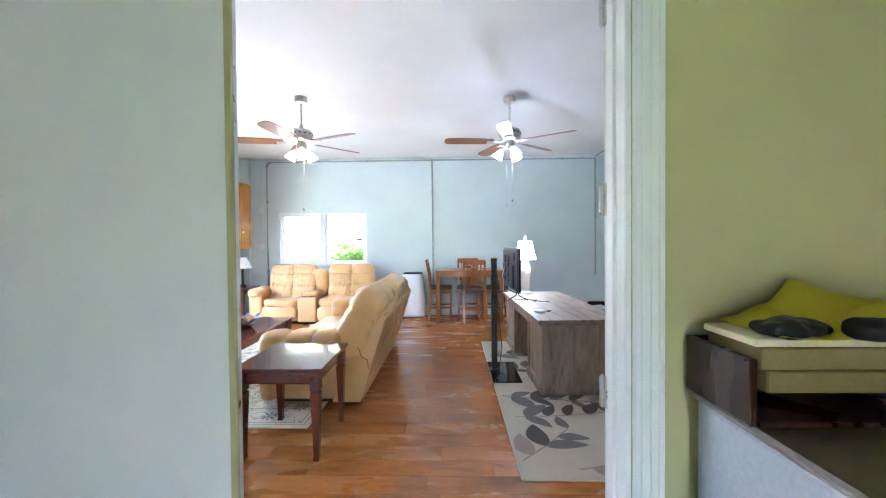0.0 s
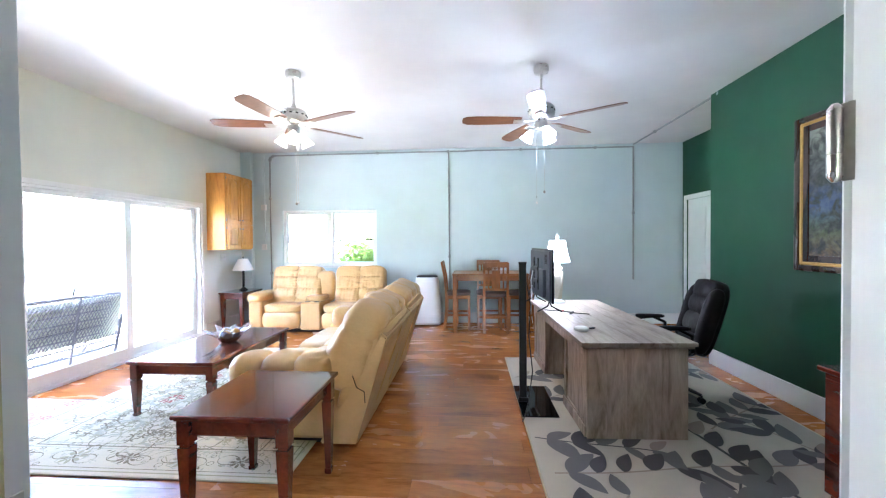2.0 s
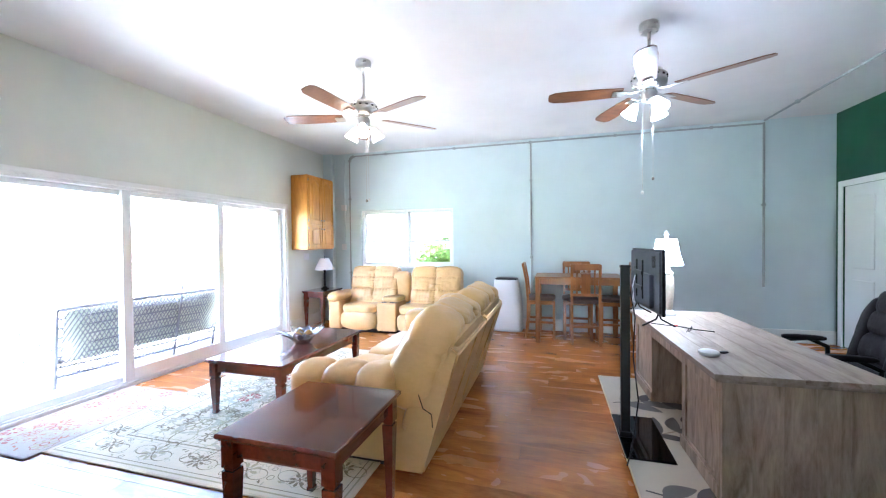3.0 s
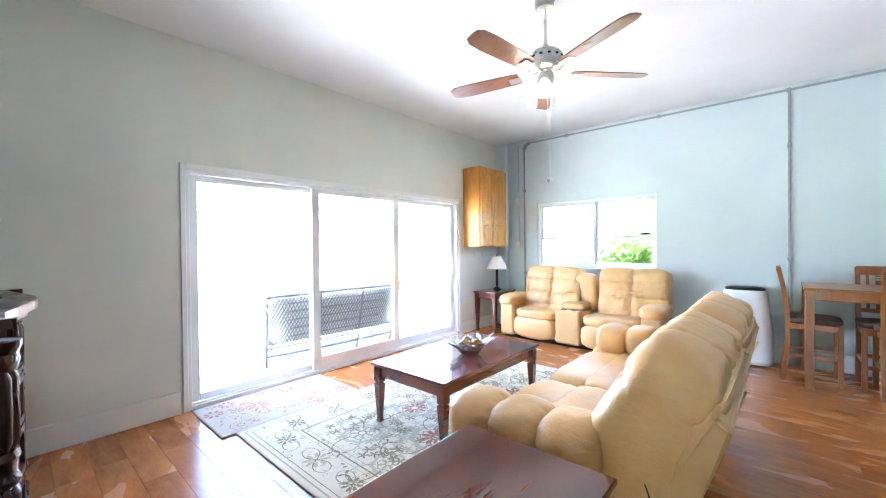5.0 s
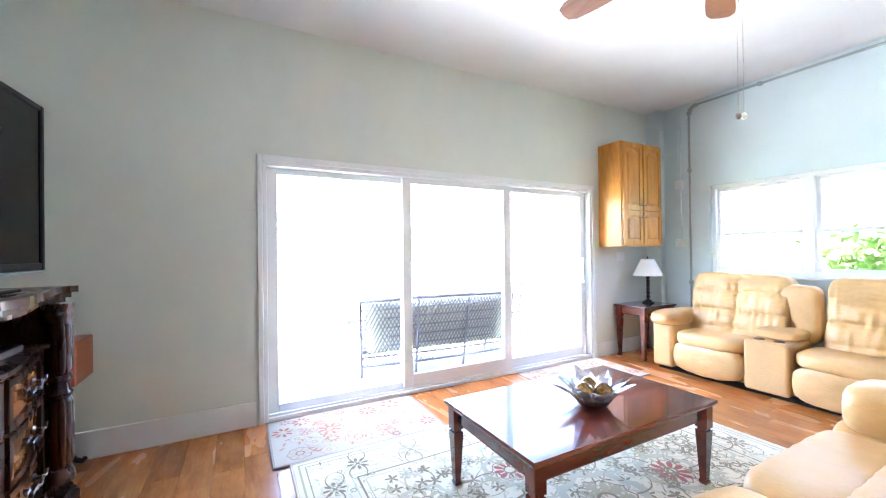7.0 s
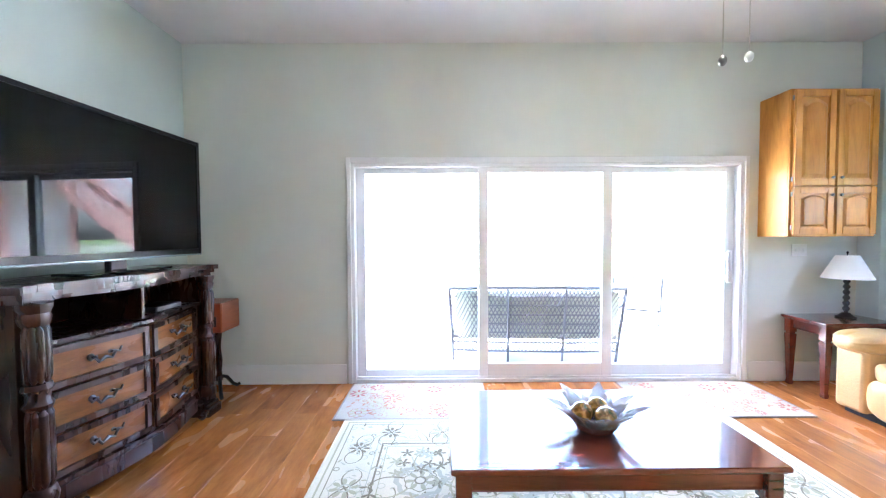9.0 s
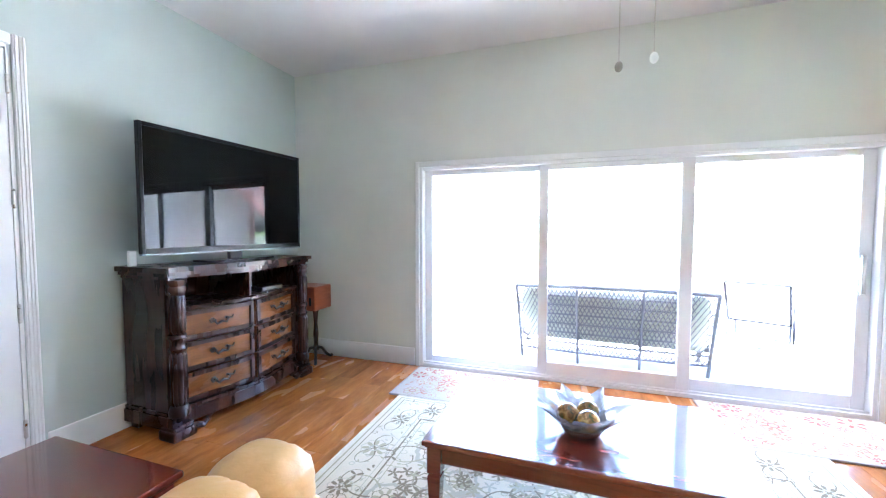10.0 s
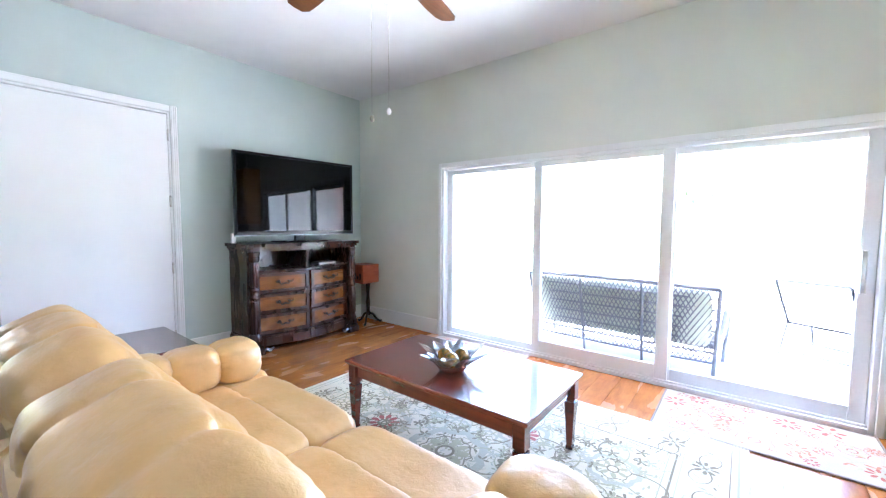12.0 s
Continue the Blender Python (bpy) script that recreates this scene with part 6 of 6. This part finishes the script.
sg = thing("dark_pouch", pose(1.20, 1.695, 1.247), "dark crumpled pouch and goggles beside the cloth", "pouch")
part("pouch", puff(bmesh.new(), (0.0, 0.02, 0.022), (0.10, 0.05, 0.022), 2.6, 12, None, 0.018, 3, 14), "black", sg)
part("goggles", puff(bmesh.new(), (0.15, -0.035, 0.028), (0.06, 0.04, 0.028), 2.6, 9, None, 0.006, 5, 14), "blackleather", sg)
gt = thing("garden_tool", pose(1.36, 1.50, 1.040), "bright green tool handle on the metal top", "tool")
bm = bmesh.new()
tube(bm, [(0.0, 0.05, 0.03), (0.1, 0.02, 0.035), (0.2, -0.06, 0.03), (0.26, -0.16, 0.03)], [0.014, 0.022, 0.026, 0.018], 10)
part("handle", bm, "limeplastic", gt)


# ---- outside ----
ground = Mat("sunlit_lawn", (0.10, 0.16, 0.04), 0.95)
ground.color(ground.ramp(ground.noise(3, 6), (0.3, (0.05, 0.09, 0.02)), (0.7, (0.15, 0.20, 0.06))))
ground.bump(ground.noise(60, 3), 0.5, 0.02)
structure("ground", B((-300, -300, -0.32), (300, 300, -0.20)), ground.m, "green lawn reaching to the horizon", "ground")
structure("patio", boxes(((-12.0, 0.0, -0.199), (WX - T, 16.0, -0.012))), "patio", "pale sunlit concrete patio", "patio")

# wicker and cushion colours are lightened for the glare that veils them
M["wicker"] = plain("grey_wicker", (0.20, 0.195, 0.205), 0.6)
M["cushion"] = cloth("olive_cushion", (0.58, 0.59, 0.44))
M["whitetube"] = plain("white_tube_metal", (0.75, 0.75, 0.75), 0.4)
M["sling"] = cloth("white_sling", (0.72, 0.72, 0.70))
M["greytube"] = plain("grey_metal_tube", (0.022, 0.022, 0.026), 0.8, Specular_IOR_Level=0.1)
# timber red paled in the colour, so that the stairs wash out in glare
M["redwood"] = wood("red_stained_timber", (0.34, 0.17, 0.14), (0.52, 0.32, 0.28), 0.6, 1.0, 0)
M["siding"] = paint("white_siding_paint", (0.74, 0.74, 0.72), 0.6)


def wicker_sofa():
    # its back leans towards the glass; it faces west
    t = thing("wicker_sofa", pose(-4.66, 5.55, -0.012, 0, 0, -3.5), "dark grey wicker patio sofa with olive cushions on the patio", "sofa")
    hy, H, LEAN = 0.96, 0.875, 0.17

    def back(u, z):
        return Vector((LEAN * z / H - 0.06 * u * u, u * hy * (0.955 + 0.045 * z / H), z - 0.02 * u * u * z / H))

    for name, z, r in (("top_rail", H, 0.022), ("bottom_rail", 0.235, 0.014), ("skirt_rail", 0.13, 0.012)):
        bm = bmesh.new()
        tube(bm, [back(-1 + i / 8, z) for i in range(17)], r, 8)
        part(name, bm, "wicker", t)
    for u in (-1.0, -0.33, 0.33, 1.0):
        bm = bmesh.new()
        tube(bm, [back(u, H), back(u, 0.24), back(u, 0.0)], 0.019 if abs(u) > 0.9 else 0.014, 7)
        part("back_post", bm, "wicker", t)
    lat = bmesh.new()
    n, rise = 44, 9
    for i in range(-rise, n + rise):
        for d in (1, -1):
            seg = [back(-1 + 2 * (i + d * rise * (q / 8 - 0.5)) / n, 0.14 + (H - 0.15) * q / 8) + Vector((0.004 * d, 0, 0)) for q in range(9) if abs(-1 + 2 * (i + d * rise * (q / 8 - 0.5)) / n) <= 0.985]
            if len(seg) > 1:
                tube(lat, seg, 0.0058, 4)
    part("woven_lattice", lat, "wicker", t)
    for k in range(5):
        bm = bmesh.new()
        tube(bm, [back(-1 + i / 8, 0.35 + k * 0.105) - Vector((0.012, 0, 0)) for i in range(17)], 0.009, 5)
        part("cross_strand", bm, "wicker", t)
    part("seat_frame", B((-0.56, -hy * 0.96, 0.26), (-0.02, hy * 0.96, 0.31), bevel=0.01), "wicker", t)
    for k in range(3):
        y = (k - 1) * hy * 0.62
        part("back_cushion", puff(bmesh.new(), (0, 0, 0), (0.06, hy * 0.312, 0.285), 9, 10, Matrix.Translation((0.012, y, 0.56)) @ Matrix.Rotation(radians(11), 4, "Y"), 0.006, k), "cushion", t)
        part("seat_cushion", puff(bmesh.new(), (-0.32, y, 0.36), (0.24, hy * 0.30, 0.06), 4, 6, None, 0.008, k), "cushion", t)
    for s in (-1, 1):
        bm = bmesh.new()
        tube(bm, [back(s, 0.68), (-0.20, s * (hy + 0.03), 0.66), (-0.46, s * (hy + 0.04), 0.63), (-0.56, s * (hy + 0.02), 0.55), (-0.54, s * hy, 0.30), (-0.58, s * hy * 0.98, 0.0)], 0.024, 8)
        tube(bm, [back(s, 0.28), (-0.54, s * hy * 0.98, 0.28)], 0.016, 6)
        for q in range(8):
            x = -0.02 - q * 0.065
            tube(bm, [(x, s * hy * 0.975, 0.28), (x + 0.01, s * (hy + 0.02), 0.64)], 0.006, 4)
        part("arm", bm, "wicker", t)
        weave = bmesh.new()
        for q in range(9):
            z = 0.31 + q * 0.037
            tube(weave, [(0.02, s * hy * 0.972, z), (-0.54, s * hy * 0.99, z)], 0.008, 4)
        part("arm_weave", weave, "wicker", t)
    return t


wicker_sofa()


def sling_chair():
    t = thing("patio_lounge_chair", pose(-6.07, 7.43, -0.012, 0, 0, -117), "white sling patio chair on the concrete", "chair")
    bm = bmesh.new()
    for s in (-1, 1):
        tube(bm, [(s * 0.3, -0.42, 0.0), (s * 0.3, -0.3, 0.40), (s * 0.3, 0.2, 0.36), (s * 0.3, 0.5, 0.85)], 0.014, 7)
        tube(bm, [(s * 0.3, -0.25, 0.58), (s * 0.3, 0.3, 0.56)], 0.014, 7)
        tube(bm, [(s * 0.3, -0.28, 0.40), (s * 0.3, -0.25, 0.58)], 0.012, 7)
        tube(bm, [(s * 0.3, 0.2, 0.36), (s * 0.3, 0.36, 0.0)], 0.014, 7)
    tube(bm, [(-0.3, 0.3, 0.18), (0.3, 0.3, 0.18)], 0.012, 7)
    for y, z in ((0.5, 0.85), (0.20, 0.345), (-0.3, 0.385), (0.335, 0.06)):
        tube(bm, [(-0.3, y, z), (0.3, y, z)], 0.013, 7)
    part("frame", bm, "greytube", t)
    bm = bmesh.new()
    pr = [(-0.3, 0.395), (-0.1, 0.365), (0.18, 0.35), (0.24, 0.42), (0.36, 0.65), (0.5, 0.85)]
    a = [[bm.verts.new((x, y, z)) for y, z in pr] for x in (-0.285, 0.285)]
    for i in range(len(pr) - 1):
        bm.faces.new((a[0][i], a[0][i + 1], a[1][i + 1], a[1][i]))
    bmesh.ops.solidify(bm, geom=list(bm.faces), thickness=0.006)
    part("sling", bm, "sling", t)
    return t


sling_chair()


def stairs():
    t = thing("outdoor_stairs", pose(-9.5, 7.9, -0.012, 0, 0, 90), "red-stained timber outdoor stairs with square balusters", "stairs")
    for s in (0.0, 1.1):
        part("stringer", box(bmesh.new(), (-0.1, -0.03, -0.10), (5.2, 0.03, 0.12), 0.005, Matrix.Translation((0, s, 0.15)) @ Matrix.Rotation(radians(-35), 4, "Y")), "redwood", t)
        bm = bmesh.new()
        tube(bm, [(0.0, s, 1.05), (4.3, s, 4.05)], 0.04, 6)
        part("handrail", bm, "redwood", t)
        for k in range(24):
            x = 0.1 + k * 0.175
            part("baluster", B((x - 0.018, s - 0.018, x * 0.7 + 0.2), (x + 0.018, s + 0.018, x * 0.7 + 1.06)), "redwood", t)
    for k in range(16):
        part("tread", B((0.05 + k * 0.262, 0.03, 0.15 + k * 0.183), (0.32 + k * 0.262, 1.07, 0.19 + k * 0.183), bevel=0.004), "redwood", t)
    return t


stairs()


def porch_post(x, y):
    t = thing("deck_post", pose(x, y, -0.2), "red-stained timber deck post", "post", "deck posts")
    part("shaft", B((-0.07, -0.07, 0), (0.07, 0.07, 4.2), bevel=0.01), "redwood", t)
    part("foot_block", B((-0.1, -0.1, 0), (0.1, 0.1, 0.16), bevel=0.01), "concrete", t)
    return t


porch_post(-8.9, 12.6)
porch_post(-10.4, 12.4)
porch_post(-8.0, 15.5)


def fence():
    t = thing("fence", pose(-16, 0, -0.2), "white picket fence beyond the patio", "fence")
    for z in (0.3, 1.1):
        part("rail", B((-0.03, -14, z), (0.0, 30, z + 0.09)), "whitetube", t)
    base = B((0.0, -0.04, 0.05), (0.02, 0.04, 1.35))
    first = part("picket", base, "whitetube", t)
    for k in range(1, 160):
        o = new("picket", first.data)
        o.parent = t
        o.location = (0, -10 + k * 0.2, 0)
    return t


fence()


def leafy(name, m, trunk_h, crown_r, n, seed, label, category, leaf=0.22, foliage="foliage"):
    t = thing(name, m, label, category)
    rng = random.Random(seed)
    bm = bmesh.new()
    tube(bm, [(0, 0, 0), (0.05, 0.02, trunk_h * 0.5), (0.0, 0.08, trunk_h)], [0.05 * crown_r, 0.04 * crown_r, 0.025 * crown_r], 8)
    tips = []
    for k in range(7):
        a, el = k * 0.9 + rng.random(), rng.uniform(0.3, 1.2)
        tip = Vector((math.cos(a) * math.cos(el), math.sin(a) * math.cos(el), math.sin(el))) * crown_r * rng.uniform(0.5, 0.85) + Vector((0, 0, trunk_h))
        tube(bm, [(0, 0.05, trunk_h * 0.7), tip * 0.5 + Vector((0, 0, trunk_h * 0.4)), tip], [0.022 * crown_r, 0.014 * crown_r, 0.006 * crown_r], 6)
        tips.append(tip)
    part("trunk", bm, "bark", t)
    bm = bmesh.new()
    for i in range(n):
        c = rng.choice(tips) + Vector((rng.gauss(0, 1), rng.gauss(0, 1), rng.gauss(0, 0.8))) * crown_r * 0.27
        c.z = max(c.z, 0.1)
        mm = Matrix.Translation(c) @ Euler((rng.uniform(-1, 1), rng.uniform(-1, 1), rng.uniform(0, 6.28))).to_matrix().to_4x4()
        l, w = leaf * rng.uniform(0.7, 1.3), leaf * 0.22
        vs = [bm.verts.new(mm @ Vector(p)) for p in ((0, 0, 0), (l * 0.35, -w, 0.02), (l, 0, -0.03), (l * 0.35, w, 0.02))]
        bm.faces.new(vs)
    c = part("crown", bm, foliage, t, smooth=None)
    c["kind"] = "stuff"
    return t


fol = Mat("foliage", (0.09, 0.17, 0.03), 0.5)
fol.color(fol.ramp(fol.noise(9, 3), (0.3, (0.16, 0.27, 0.04)), (0.7, (0.36, 0.46, 0.09))))
M["foliage"] = fol.m
# far trees: the glare that washes them out is put into this pale colour
M["pale_foliage"] = plain("glare_paled_foliage", (0.60, 0.64, 0.54), 0.6, amount=0.2)
M["bark"] = plain("bark", (0.42, 0.38, 0.33), 0.9, amount=0.4)
leafy("shrub", pose(-1.75, NY + 1.15, -0.2), 0.75, 0.95, 3200, 4, "leafy green shrub outside the window", "shrub", 0.15)
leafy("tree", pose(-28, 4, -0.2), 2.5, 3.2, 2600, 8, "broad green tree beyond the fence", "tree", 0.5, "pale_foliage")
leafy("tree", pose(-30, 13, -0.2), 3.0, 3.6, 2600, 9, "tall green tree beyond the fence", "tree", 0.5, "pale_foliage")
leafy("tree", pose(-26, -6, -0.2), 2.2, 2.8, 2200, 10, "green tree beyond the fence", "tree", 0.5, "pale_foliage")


def neighbour():
    t = thing("neighbour_house", pose(-2.5, NY + 4.2, -0.2), "white lap-sided neighbouring house", "house")
    part("wall", B((-8, 0, 0), (8, 6, 3.4)), "siding", t)
    for k in range(17):
        part("lap_board", box(bmesh.new(), (-8, -0.03, 0), (8, 0.0, 0.21), 0.0, Matrix.Translation((0, -0.002, k * 0.2)) @ Matrix.Rotation(radians(4), 4, "X")), "siding", t)
    bm = bmesh.new()
    # front eave drawn extra wide, to keep the sun off the siding
    a = [bm.verts.new(p) for p in ((-8.4, -1.2, 3.2), (8.4, -1.2, 3.2), (8.4, 3, 4.8), (-8.4, 3, 4.8), (-8.4, 6.5, 3.35), (8.4, 6.5, 3.35))]
    bm.faces.new((a[0], a[1], a[2], a[3]))
    bm.faces.new((a[3], a[2], a[5], a[4]))
    bmesh.ops.solidify(bm, geom=list(bm.faces), thickness=0.12)
    part("roof", bm, "rug_grey", t)
    return t


neighbour()

# unseen roof slab added so that no sky light falls in from above
structure("roof", B((WX - 0.45, -1.9, CZ + 0.14), (EX + 0.4, NY + 0.45, CZ + 0.26)), "rug_grey", "unseen flat slab added above the ceiling to keep out sky light", "roof")


# ---- wooden floor planks ----
def floor_planks():
    fl = bpy.data.objects["floor"]
    rng = random.Random(11)
    pw, pl = 0.178, 1.22
    meshes = {}
    y = SY
    row = 0
    while y < NY - 0.01:
        w = min(pw, NY - y)
        x = WX - rng.uniform(0.05, pl - 0.1)
        while x < EX:
            a, b = max(x, WX), min(x + pl, EX)
            if b - a > 0.02:
                key = (round(b - a, 3), round(w, 3))
                if key not in meshes:
                    me = bpy.data.meshes.new("plank")
                    bm = B((0.0006, 0.0006, -0.0118), (key[0] - 0.0006, key[1] - 0.0006, 0.0), bevel=0.0007)
                    bmesh.ops.recalc_face_normals(bm, faces=bm.faces)
                    bm.to_mesh(me)
                    bm.free()
                    me.materials.append(M["plank"])
                    meshes[key] = me
                o = new("plank", meshes[key])
                o.parent = fl
                o.location = (a, y, 0)
            x += pl
        y += pw
        row += 1


floor_planks()
